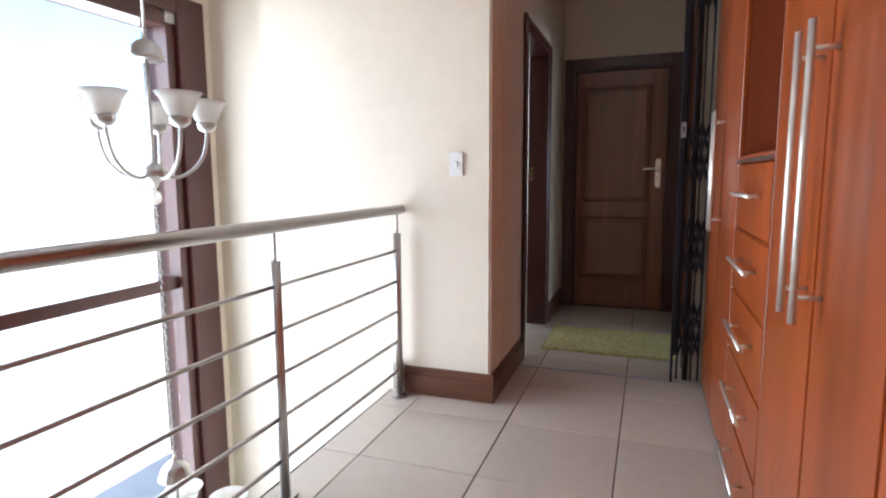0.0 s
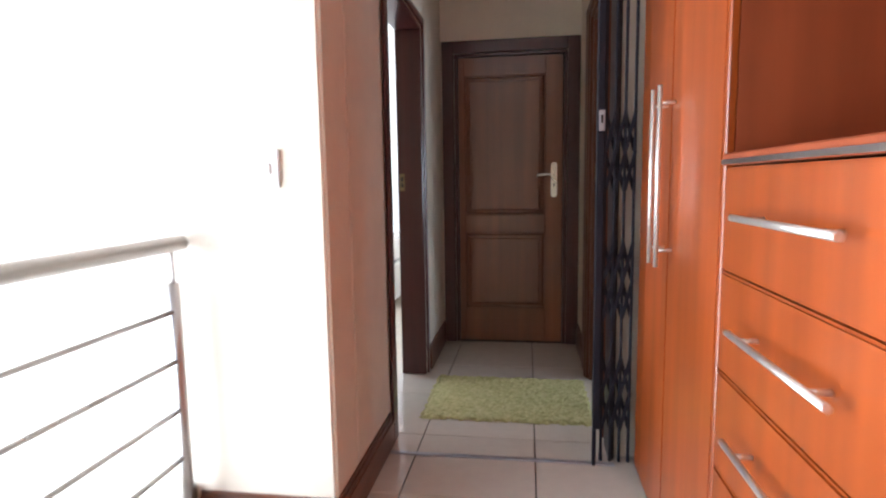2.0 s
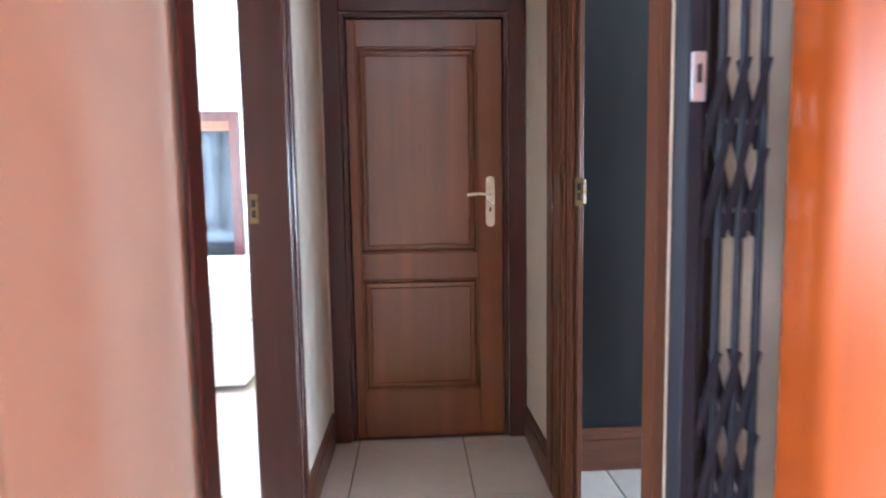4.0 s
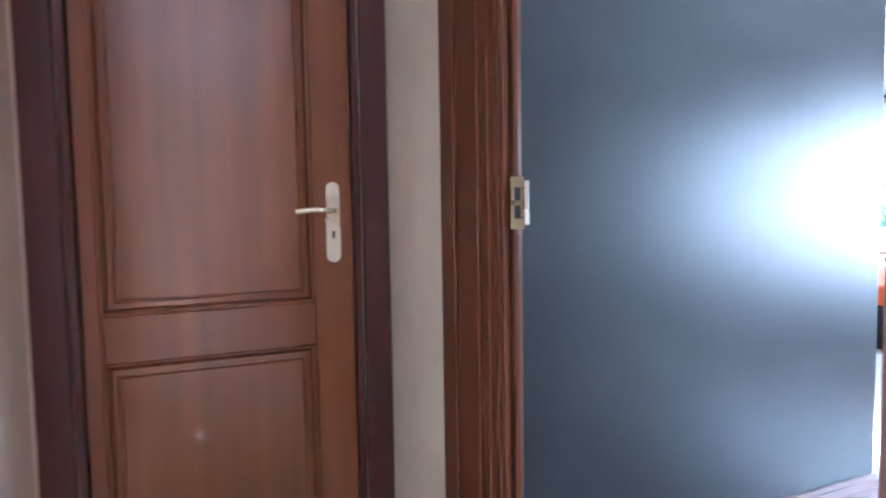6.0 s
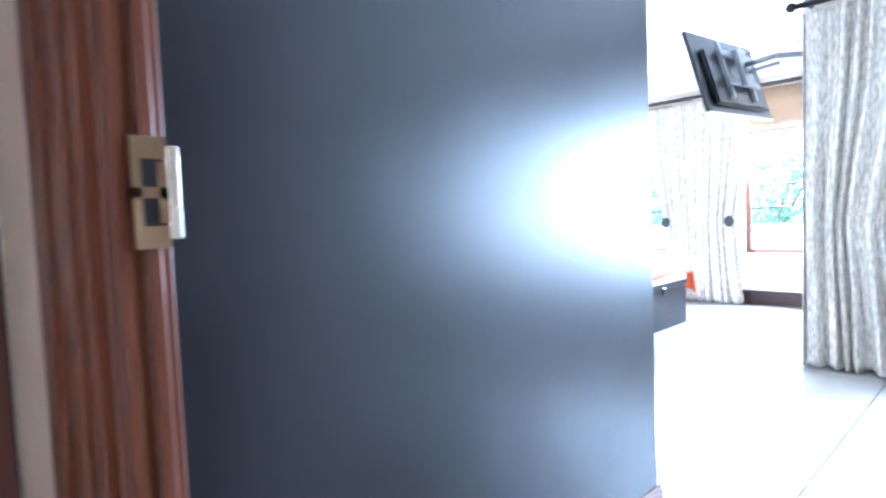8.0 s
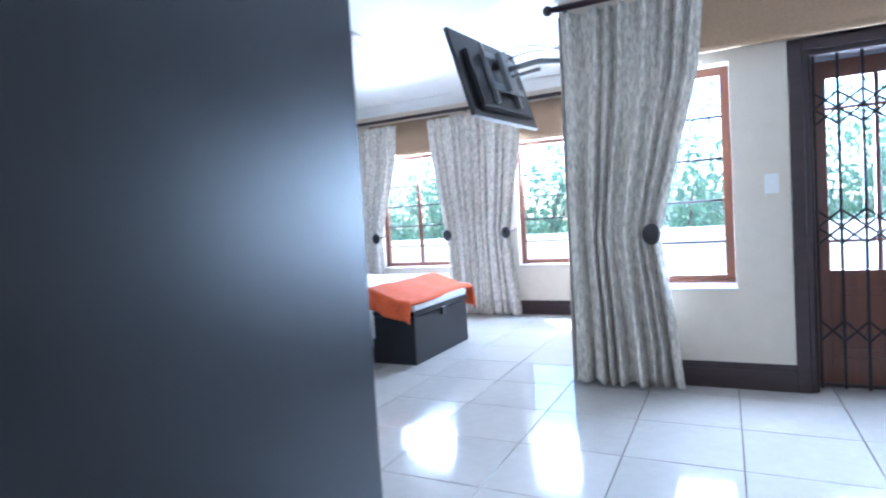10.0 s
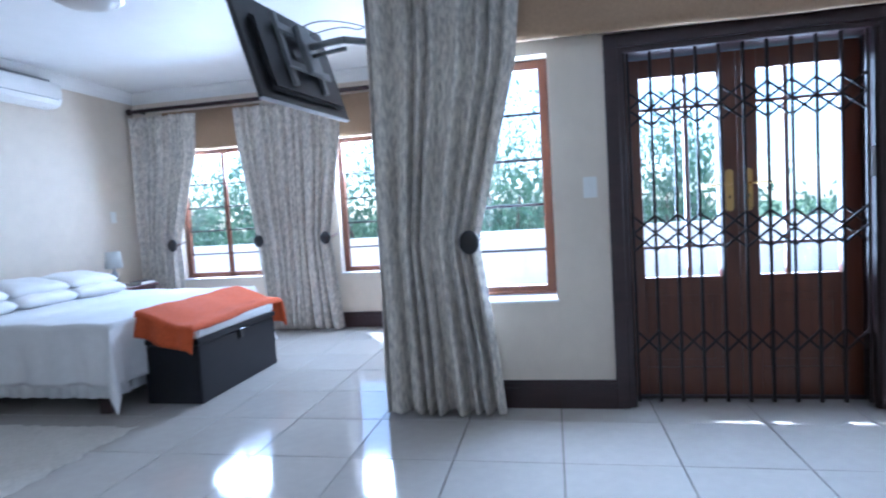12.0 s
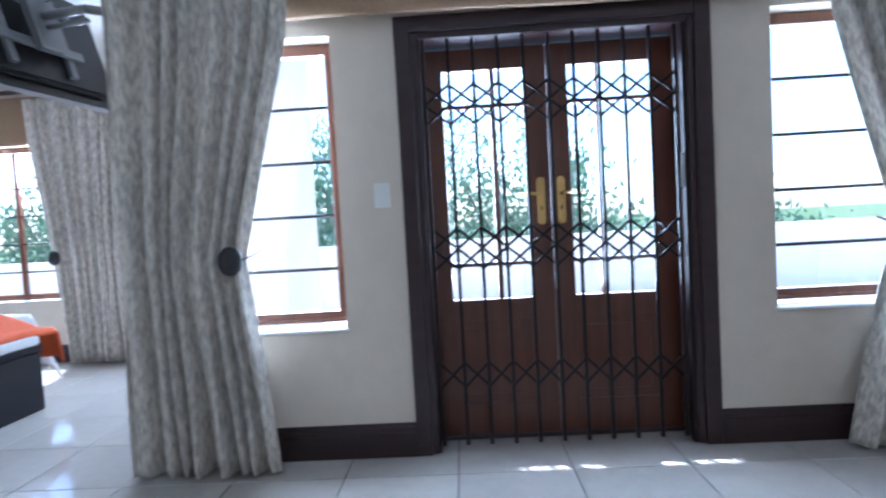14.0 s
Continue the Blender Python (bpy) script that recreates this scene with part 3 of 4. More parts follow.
# ---- chandelier ----
def chandelier(name, at, arms, stem, rad):
    c = thing(name, at, "satin nickel chandelier with frosted glass bell shades", "chandelier", "stair chandeliers")
    lathe("hub", [(0.004, -0.055), (0.012, -0.05), (0.016, -0.03), (0.05, -0.012), (0.056, 0.01), (0.046, 0.035), (0.02, 0.05), (0.008, 0.06)], NICKEL, c)
    lathe("finial", [(0.002, -0.125), (0.018, -0.115), (0.024, -0.095), (0.018, -0.072), (0.004, -0.062), (0.004, -0.05)], SHADE, c)
    bars("stem", [((0, 0, 0.05), (0, 0, stem), 0.008)], NICKEL, c)
    lathe("bell_cap", [(0.070, stem - 0.005), (0.074, stem), (0.066, stem + 0.012), (0.058, stem + 0.045), (0.036, stem + 0.07), (0.012, stem + 0.08), (0.006, stem + 0.11), (0.014, stem + 0.12), (0.002, stem + 0.125)], NICKEL, c)
    for k in range(arms):
        a = 2 * math.pi * k / arms + 0.99
        ca, sa = math.cos(a), math.sin(a)
        tube("arm", [(ca * r, sa * r, z) for r, z in ((0.03, 0.0), (rad * 0.35, -0.02), (rad * 0.72, 0.02), (rad * 0.97, 0.10), (rad, 0.2))], 0.0075, NICKEL, c)
        lathe("cup", [(0.004, 0.185), (0.02, 0.19), (0.038, 0.205), (0.042, 0.228), (0.036, 0.23)], NICKEL, c, (ca * rad, sa * rad, 0))
        lathe("glass_shade", [(0.034, 0.23), (0.046, 0.24), (0.058, 0.265), (0.068, 0.295), (0.090, 0.325), (0.086, 0.325), (0.064, 0.294), (0.053, 0.265), (0.03, 0.236)], SHADE, c, (ca * rad, sa * rad, 0))
    return c


CH = (-1.468, 1.894)
ch = chandelier("chandelier", (*CH, 1.163), 5, 0.48, 0.225)
chain = []
for k in range(46):
    chain.append(((CH[0] - 0.005, CH[1], 1.03 - 0.0245 * k), (CH[0] + (0.006 if k % 2 else -0.006), CH[1] + 0.002, 1.01 - 0.0245 * k), 0.0026))
for nm, rows in (("hanging_chain", chain), ("suspension_rod", [((CH[0], CH[1], 1.76), (CH[0], CH[1], 3.2), 0.006)])):
    ob = tagged(bars(nm, rows, NICKEL, None, sides=6), kind="stuff" if nm == "hanging_chain" else "")
    ob.parent, ob.matrix_parent_inverse = ch, pose(*CH, 1.163).inverted()
low = chandelier("chandelier", (*CH, -0.70), 5, 0.50, 0.225)


# ---- built-in cupboards ----
CX, CT = 0.82, 2.70


def long_handle(parent, y, z0, z1):
    bars("handle", [((-0.045, y, z0), (-0.045, y, z1), 0.0075), ((-0.045, y, z0 + 0.05), (0.0, y, z0 + 0.05), 0.005), ((-0.045, y, z1 - 0.05), (0.0, y, z1 - 0.05), 0.005)], HANDLE_STEEL, parent, sides=12)


def slab_door(parent, y0, y1, z0, z1):
    """Flat veneered door with a slim bevelled rim; front at x 0."""
    dr = boxes("door", [(0.0, 0.02, y0 + 0.002, y1 - 0.002, z0, z1)], CHERRY, parent, bevel=0.004, seg=2)
    return dr


def cupboard(y0, y1, split, hz, hy):
    c = thing("built_in_cupboard", (CX, 0, 0), "tall cherry veneer cupboard with long steel bar handles", "cupboard", "built-in cupboards")
    boxes("carcass", [(0.022, 0.62, y0, y1, 0.06, CT), (0.05, 0.62, y0, y1, 0.0, 0.06)], CHERRY_IN, c)
    for a, b, h in ((y0, split, hy[0]), (split, y1, hy[1])):
        dr = slab_door(c, a, b, 0.03, CT - 0.02)
        long_handle(dr, h, *hz)


cupboard(2.40, 3.30, 2.86, (0.90, 1.43), (2.815, 2.905))
cupboard(0.91, 1.72, 1.28, (0.87, 1.42), (1.23, 1.33))
cupboard(-0.1, 0.91, 0.405, (0.87, 1.42), (0.355, 0.455))
cupboard(-1.38, -0.1, -0.74, (0.87, 1.42), (-0.79, -0.69))
u = thing("drawer_unit", (CX, 0, 0), "cherry veneer drawer unit with an open niche above", "drawer unit")
boxes("carcass", [(0.022, 0.62, 1.72, 2.40, 0.0, 1.185), (0.02, 0.62, 1.72, 1.738, 1.215, CT), (0.02, 0.62, 2.382, 2.40, 1.215, CT), (0.59, 0.62, 1.738, 2.382, 1.215, CT), (0.02, 0.59, 1.738, 2.382, 2.2, CT)], CHERRY_IN, u)
boxes("edge_strip", [(0.0, 0.02, 2.382, 2.402, 0.03, CT), (0.0, 0.02, 1.72, 1.728, 0.03, CT)], CHERRY, u, bevel=0.003)
boxes("niche_shelf", [(-0.004, 0.6, 1.729, 2.381, 1.188, 1.213)], CHERRY_IN, u, bevel=0.003)
boxes("shelf_edge", [(-0.008, -0.004, 1.729, 2.381, 1.19, 1.200)], STEEL, u)
for k in range(5):
    z1 = 1.183 - 0.226 * k
    dr = boxes("drawer_front", [(0.0, 0.02, 1.73, 2.380, z1 - 0.222, z1)], CHERRY, u, bevel=0.005, seg=2)
    hz = z1 - 0.098
    bars("handle", [((-0.036, 1.84, hz), (-0.036, 2.22, hz), 0.007), ((-0.036, 1.90, hz), (0, 1.90, hz), 0.005), ((-0.036, 2.16, hz), (0, 2.16, hz), 0.005)], HANDLE_STEEL, dr, sides=12)


# ---- lattice security gates ----
def lattice_gate(name, at, turn, label, n, pitch, z0, z1, bands, mat, lock_at, thick=0.008):
    """Concertina gate along local x: n uprights at the pitch, with crossed links in the bands (z, rows, row height)."""
    g = thing(name, at, label, "security gate", "security gates", turn)
    for i in range(n):
        x = i * pitch
        boxes("upright", [(x - thick, x + thick, -0.008, 0.008, z0, z1), (x - thick * 1.2, x + thick * 1.2, -0.011, 0.011, z0, z0 + 0.03)], mat, g, bevel=0.002)
    bm = bmesh.new()
    for bz, rows, hh in bands:
        for r in range(rows):
            for i in range(n - 1):
                for s in (0, 1):
                    za, zb = bz + r * hh + (hh if s else 0), bz + r * hh + (0 if s else hh)
                    a, b = Vector((i * pitch, -0.012 + 0.024 * s, za)), Vector(((i + 1) * pitch, -0.012 + 0.024 * s, zb))
                    dd = b - a
                    m = Matrix.Translation((a + b) / 2) @ Matrix.Rotation(-math.atan2(dd.z, dd.x), 4, "Y")
                    add_box(bm, -dd.length / 2, dd.length / 2, -0.002, 0.002, -0.0065, 0.0065, m)
    tagged(finish("lattice_links", bm, mat, g), kind="stuff")
    return g


FG = lattice_gate("security_gate", (5.42, 3.47, 0.0), -90, "closed dark steel concertina gate across the double doors", 11, 0.119, 0.03, 2.05,
                  [(1.60, 2, 0.095), (0.90, 2, 0.10), (0.32, 1, 0.12)], GATE, 10)
boxes("lock_stile", [(1.215, 1.255, -0.02, 0.02, 0.0, 2.06)], GATE, FG, bevel=0.003)
boxes("lock_plate", [(1.196, 1.214, -0.022, -0.008, 1.24, 1.40)], SILVER_PLASTIC, FG, bevel=0.002)
boxes("top_channel", [(-0.05, 1.30, -0.022, 0.022, 2.05, 2.085)], GATE, FG, bevel=0.003)
boxes("side_channel", [(-0.05, -0.015, -0.02, 0.02, 0, 2.05)], GATE, FG, bevel=0.003)
CG = lattice_gate("security_gate", (0.693, 3.335, 0.0), 0, "folded blue-black steel concertina gate beside the cupboards", 4, 0.036, 0.02, 2.5,
                  [(2.0, 3, 0.15), (1.12, 2, 0.15), (0.62, 2, 0.15), (0.16, 2, 0.15)], GATE_BLUE, 0, 0.005)
boxes("lock_stile", [(-0.034, -0.006, -0.022, 0.022, 0.16, 2.5), (-0.034, -0.02, -0.016, 0.016, 0.0, 0.16)], GATE_BLUE, CG, bevel=0.003)
boxes("side_channel", [(0.037, 0.061, 0.045, 0.185, 0.0, 2.5)], GATE, CG, bevel=0.004)
boxes("lock_plate", [(-0.030, -0.006, -0.027, -0.022, 1.345, 1.425)], SILVER_PLASTIC, CG, bevel=0.002)
boxes("keyhole", [(-0.022, -0.014, -0.029, -0.0265, 1.375, 1.405)], BLACK_PLASTIC, CG)
setting(boxes("trim_gate_track", [(-0.19, 0.75, 3.325, 3.350, 0.0, 0.006)], SILVER_PLASTIC, bevel=0.002), "aluminium gate track across the tiles")

# ---- french doors ----
setting(boxes("door_4", frame_boxes("y", 5.39, 2.205, 3.525, 2.035, 0.075, -0.022, 0.0) + frame_boxes("y", 5.39, 2.235, 3.495, 2.005, 0.036, 0.0, 0.22) + [(5.55, 5.66, 2.235, 3.495, 0.0, 0.02)], PLUM_WOOD, bevel=0.004),
        "dark stained timber frame of the double doors")


def french_leaf(at, handle_side, label):
    """Leaf in local x 0..0.628 (towards -y in the room), front at local y 0 facing the room."""
    dd = thing("french_door", at, label, "door", "double doors", -90)
    w, h, s = 0.628, 1.985, 0.105
    gx0, gx1, gz0, gz1 = s, w - s, 0.71, 1.875
    boxes("leaf", [(0, s, 0, 0.042, 0, h), (w - s, w, 0, 0.042, 0, h), (s, w - s, 0, 0.042, gz1, h), (s, w - s, 0, 0.042, 0.60, gz0), (s, w - s, 0, 0.042, 0, 0.17)], FRENCH_WOOD, dd, bevel=0.003)
    boxes("kick_panel", [(s, w - s, 0.012, 0.032, 0.17, 0.60)] , FRENCH_WOOD, dd)
    boxes("raised_field", [(s + 0.045, w - s - 0.045, 0.004, 0.014, 0.215, 0.555)], FRENCH_WOOD, dd, bevel=0.004)
    gm = gx0 + (gx1 - gx0) * (0.6 if handle_side > 0 else 0.36)
    boxes("glazing_bar", [(gm - 0.013, gm + 0.013, 0.004, 0.038, gz0, gz1), (gx0, gx1, 0.006, 0.036, gz0 + 0.17, gz0 + 0.19), (gx0, gx1, 0.006, 0.036, gz1 - 0.19, gz1 - 0.17)], FRENCH_WOOD, dd, bevel=0.003)
    for a, b in ((gx0, gm - 0.013), (gm + 0.013, gx1)):
        for c, e in ((gz0, gz0 + 0.17), (gz0 + 0.19, gz1 - 0.19), (gz1 - 0.17, gz1)):
            g = boxes("pane", [(a, b, 0.019, 0.022, c, e)], GLASS, dd)
            g.visible_shadow = False
    lever_set(dd, w - 0.05 if handle_side > 0 else 0.05, 0.0, 1.20, 0.24, BRASS, -handle_side)


french_leaf((5.575, 3.494, 0.015), 1, "closed reddish timber glazed door with a brass handle")
french_leaf((5.575, 2.864, 0.015), -1, "closed reddish timber glazed door with a brass handle")


# ---- switches ----
def switch(at, turn, w, h, label):
    s = thing("light_switch", at, label, "switch", "light switches", turn)
    boxes("cover_plate", [(-w / 2, w / 2, -0.009, 0, -h / 2, h / 2)], WHITE_PLASTIC, s, bevel=0.003, seg=2)
    boxes("rocker", [(-0.009, 0.009, -0.013, -0.009, -0.016, 0.016)], WHITE_PLASTIC, s, bevel=0.002)


switch((-0.388, 2.72, 1.21), 0, 0.072, 0.118, "white rocker light switch on a cream wall")
switch((5.39, 3.70, 1.279), -90, 0.076, 0.118, "white light switch beside the double doors")


# ---- soft rugs ----
def shag_rug(name, x0, x1, y0, y1, mat, label, h=0.018, dens=60, fringe=0.012):
    bm = bmesh.new()
    nx, ny = int((x1 - x0) * dens), int((y1 - y0) * dens)
    grid = []
    for j in range(ny + 1):
        row = []
        for i in range(nx + 1):
            e = i in (0, nx) or j in (0, ny)
            row.append(bm.verts.new((x0 + (x1 - x0) * i / nx + random.uniform(-1, 1) * (fringe if e else 0.006), y0 + (y1 - y0) * j / ny + random.uniform(-1, 1) * (fringe if e else 0.006),
                                     0.002 if e else h * random.uniform(0.5, 1.0))))
        grid.append(row)
    for j in range(ny):
        for i in range(nx):
            bm.faces.new((grid[j][i], grid[j][i + 1], grid[j + 1][i + 1], grid[j + 1][i]))
    return tagged(finish(name, bm, mat), label, "rug")


shag_rug("rug", -0.13, 0.72, 3.70, 4.32, RUG, "olive yellow shaggy cotton bath rug on tiles")
shag_rug("rug", 3.1, 4.98, 6.44, 8.3, RUG_WHITE, "off-white woven wool rug beside the bed", 0.012, 24, 0.02)


# ---- bedroom: curtains ----
def curtain(name, x, y_fix, prof, z_top, folds, seed, label, group, amp=0.035, tie=None, sign=1):
    """Hanging cloth on a wall that faces -x. y_fix: the outer edge; prof: (z, y of the drawn edge)."""
    rnd = random.Random(seed)
    c = thing(name, (x, y_fix, 0), label, "curtain", group)
    bm = bmesh.new()
    nz, nu = 46, 110
    ph = [rnd.uniform(0, 6.28) for _ in range(5)]
    rows = []
    for j in range(nz + 1):
        z = 0.025 + (z_top - 0.025) * j / nz
        for (za, ya), (zb, yb) in zip(prof, prof[1:]):
            if za <= z <= zb:
                k = (z - za) / (zb - za)
                ye = ya + (yb - ya) * k
        pinch = 1.0
        if tie:
            pinch = 1 - 0.35 * math.exp(-((z - tie) / 0.16) ** 2)
        row = []
        for i in range(nu + 1):
            u = i / nu
            uu = u + 0.035 * math.sin(2 * math.pi * u * 2.3 + ph[0])
            f = math.sin(2 * math.pi * folds * uu + ph[1] + 0.25 * math.sin(z * 2 + ph[2]))
            f += 0.35 * math.sin(2 * math.pi * folds * 2.1 * uu + ph[3] + z * 0.8)
            f += 0.18 * math.sin(2 * math.pi * 5 * u + z * 5 + ph[4])
            a = amp * pinch * (0.75 + 0.35 * (1 - z / z_top))
            bot = -0.012 * math.sin(2 * math.pi * folds * uu) if j == 0 else 0
            row.append(bm.verts.new((a * f - 0.02 * (1 - z / z_top), (ye - y_fix) * u, z + bot)))
        rows.append(row)
    for j in range(nz):
        for i in range(nu):
            bm.faces.new((rows[j][i], rows[j][i + 1], rows[j + 1][i + 1], rows[j + 1][i]))
    cl = finish("cloth", bm, CURTAIN, c, smooth=True)
    sol = cl.modifiers.new("thickness", "SOLIDIFY")
    sol.thickness = 0.004
    if tie:
        for (za, ya), (zb, yb) in zip(prof, prof[1:]):
            if abs(za - tie) < 1e-6:
                yt = ya - y_fix
        s = 1 if yt > 0 else -1
        bm = bmesh.new()
        bmesh.ops.create_uvsphere(bm, u_segments=18, v_segments=12, radius=1, matrix=Matrix.Translation((-0.075, yt - s * 0.045, tie)) @ Matrix.Diagonal((0.028, 0.058, 0.068, 1)))
        finish("tieback_knob", bm, BLACK_PLASTIC, c, smooth=True)
        tube("tieback_cord", [(-0.06, yt - s * 0.045, tie), (-0.02, yt + s * 0.012, tie), (0.09, yt + s * 0.03, tie + 0.04)], 0.008, DARK_WOOD, c)
    return c


LBL = "mottled grey-beige curtain held back by a dark tieback"
curtain("curtain", 5.26, 4.93, [(0, 4.22), (0.35, 4.25), (1.01, 4.335), (2.0, 4.08), (2.56, 4.02)], 2.50, 8, 1, LBL, "bedroom curtains", 0.052, 1.01)
curtain("curtain", 5.26, 0.75, [(0, 1.60), (1.01, 1.38), (2.0, 1.64), (2.56, 1.70)], 2.50, 8, 2, LBL, "bedroom curtains", 0.052, 1.01)
curtain("curtain", 7.77, 8.56, [(0, 8.02), (1.0, 8.06), (2.0, 7.78), (2.56, 7.72)], 2.46, 7, 3, LBL, "bedroom curtains", 0.035, 1.0)
# curtain drawn to both sides of a pier, gathered at each edge
cm = curtain("curtain", 7.77, 6.66, [(0, 7.02), (1.0, 7.10), (2.0, 7.25), (2.56, 7.30)], 2.46, 5, 4, LBL, "bedroom curtains", 0.035, 1.0)
curtain("curtain", 7.77, 6.66, [(0, 6.14), (1.0, 6.24), (2.0, 6.08), (2.56, 6.02)], 2.46, 5, 5, LBL, "bedroom curtains", 0.035, 1.0)
curtain("curtain", 7.77, 5.0, [(0, 5.30), (1.0, 5.22), (2.0, 5.42), (2.56, 5.48)], 2.46, 5, 6, LBL, "bedroom curtains", 0.035, 1.0)


def curtain_rod(x, y0, y1, z, label):
    r = thing("curtain_rod", (x, 0, z), label, "curtain rod", "curtain rods")
    bars("rod", [((0, y0, 0), (0, y1, 0), 0.022)], PLUM_WOOD, r, sides=16)
    for y in (y0, y1):
        bm = bmesh.new()
        bmesh.ops.create_uvsphere(bm, u_segments=14, v_segments=10, radius=0.036, matrix=Matrix.Translation((0, y, 0)))
        finish("finial", bm, PLUM_WOOD, r, smooth=True)
    for k in range(3):
        y = y0 + 0.1 + (y1 - y0 - 0.2) * k / 2
        boxes("bracket", [(0, 0.13, y - 0.01, y + 0.01, -0.012, 0.012)], PLUM_WOOD, r)


curtain_rod(7.765, 5.02, 8.56, 2.53, "dark wooden curtain rod over the bedroom windows")
curtain_rod(5.255, 0.6, 4.99, 2.55, "dark wooden curtain rod over the windows and doors")


def pelmet_blind(x0, x1, y0, y1, z0, z1):
    b = thing("roman_blind", ((x0 + x1) / 2, y0, z0), "tan cloth roman blind drawn up in soft folds", "blind", "roman blinds")
    bm = bmesh.new()
    n = 60
    prof = [(0, 0.0), (-0.03, 0.004), (-0.042, 0.05), (-0.03, 0.10), (-0.034, 0.2), (-0.02, z1 - z0)]
    rows = []
    for i in range(n + 1):
        y = (y1 - y0) * i / n
        rows.append([bm.verts.new((px + 0.004 * math.sin(y * 9), y, pz - 0.008 * math.sin(y * 2.5) * (pz < 0.06))) for px, pz in prof])
    for p, q in zip(rows, rows[1:]):
        for k in range(len(prof) - 1):
            bm.faces.new((p[k], q[k], q[k + 1], p[k + 1]))
    ob = finish("cloth", bm, TAN, b, smooth=True)
    sol = ob.modifiers.new("thickness", "SOLIDIFY")
    sol.thickness = 0.006


pelmet_blind(5.30, 5.34, 1.95, 4.12, 2.10, 2.58)
pelmet_blind(7.84, 7.88, 7.0, 8.2, 2.06, 2.5)
pelmet_blind(7.84, 7.88, 5.25, 6.25, 2.06, 2.5)


# ---- bed, chest, throw ----
def cloth_sheet(name, parent, fn, nu, nv, mat, thick=0.012):
    bm = bmesh.new()
    g = [[bm.verts.new(fn(i / nu, j / nv)) for i in range(nu + 1)] for j in range(nv + 1)]
    for j in range(nv):
        for i in range(nu):
            bm.faces.new((g[j][i], g[j][i + 1], g[j + 1][i + 1], g[j + 1][i]))
    ob = finish(name, bm, mat, parent, smooth=True)
    sol = ob.modifiers.new("thickness", "SOLIDIFY")
    sol.thickness, sol.offset = thick, -1
    return ob


BX0, BX1, BY0, BY1, BZ = 5.12, 6.85, 6.70, 8.58, 0.60
bed = thing("bed", ((BX0 + BX1) / 2, (BY0 + BY1) / 2, 0), "made double bed under a white cotton bedspread", "bed")
W2, L2 = (BX1 - BX0) / 2, (BY1 - BY0) / 2
boxes("bed_base", [(-W2 + 0.03, W2 - 0.03, -L2 + 0.04, L2, 0.12, 0.36)], COTTON, bed, bevel=0.02)
for sx in (-1, 1):
    for sy in (-1, 1):
        boxes("bed_foot", [(sx * (W2 - 0.12) - 0.04, sx * (W2 - 0.12) + 0.04, sy * (L2 - 0.15) - 0.04, sy * (L2 - 0.15) + 0.04, 0, 0.12)], PLUM_WOOD, bed)
boxes("mattress", [(-W2 + 0.02, W2 - 0.02, -L2 + 0.03, L2, 0.36, BZ)], COTTON, bed, bevel=0.05, seg=3)


def bedspread(u, v):
    drop = 0.40
    s = -W2 - drop + (2 * W2 + 2 * drop) * u
    t = -L2 - drop + (2 * L2 + drop) * v
    x, y = max(-W2, min(W2, s)), max(-L2, t)
    ex, ey = max(0, abs(s) - W2), max(0, -L2 - t)
    z = BZ + 0.02 + 0.006 * math.sin(7 * x + 3 * y) + 0.004 * math.sin(15 * y)
    rip = 0.022 * math.sin(13 * (y if ex > ey else x) + 1.2) + 0.012 * math.sin(29 * (y if ex > ey else x))
    k = min(1, (ex + ey) / 0.25)
    l = math.hypot(ex, ey)
    out = 0.20 * l / 0.66 * (2 * ex * ey / (l * l)) if l else 0
    z -= math.sqrt(max(0, l * l - out * out))
    z = max(z, 0.05 + 0.02 * math.sin(9 * s))
    if ex:
        x += math.copysign(0.03 + (out * ex / l if ey else rip * k), s)
    if ey:
        y -= 0.03 + (out * ey / l if ex else rip * k)
    return x, y, z


cloth_sheet("bedspread", bed, bedspread, 90, 80, COTTON)


def valance(u, v):
    per = 2 * L2 + 2 * W2
    p = u * (per + 2 * L2)
    o = 0.012 * math.sin(60 * p) + 0.008 * math.sin(23 * p)
    if p < 2 * L2:
        x, y = -W2 + 0.02 - o, L2 - p
    elif p < per:
        x, y = -W2 + 0.02 + (p - 2 * L2) * (2 * W2 - 0.04) / (2 * W2), -L2 + 0.03 - o
    else:
        x, y = W2 - 0.02 + o, -L2 + p - per
    return x, y, 0.125 + 0.24 * v


cloth_sheet("valance", bed, valance, 220, 3, COTTON, 0.004)


def pillow(at, turn, tilt):
    bm = bmesh.new()
    n = 16
    for side in (1, -1):
        g = []
        for j in range(n + 1):
            row = []
            for i in range(n + 1):
                a, b = i / n * 2 - 1, j / n * 2 - 1
                t = (max(0, (1 - a ** 4) * (1 - b ** 4))) ** 0.5
                row.append(bm.verts.new((0.29 * a * (1 - 0.05 * b * b), 0.22 * b * (1 - 0.05 * a * a), side * (0.062 * t + 0.006 * math.sin(7 * a + 5 * b) * t))))
            g.append(row)
        for j in range(n):
            for i in range(n):
                bm.faces.new((g[j][i], g[j][i + 1], g[j + 1][i + 1], g[j + 1][i]))
    bmesh.ops.remove_doubles(bm, verts=bm.verts, dist=0.001)
    ob = finish("pillow", bm, PILLOW, None, smooth=True)
    ob.matrix_world = pose(*at, tilt, 0, turn)
    tagged(ob, "plump white linen pillow lying on the bed", "pillow", "bed pillows")


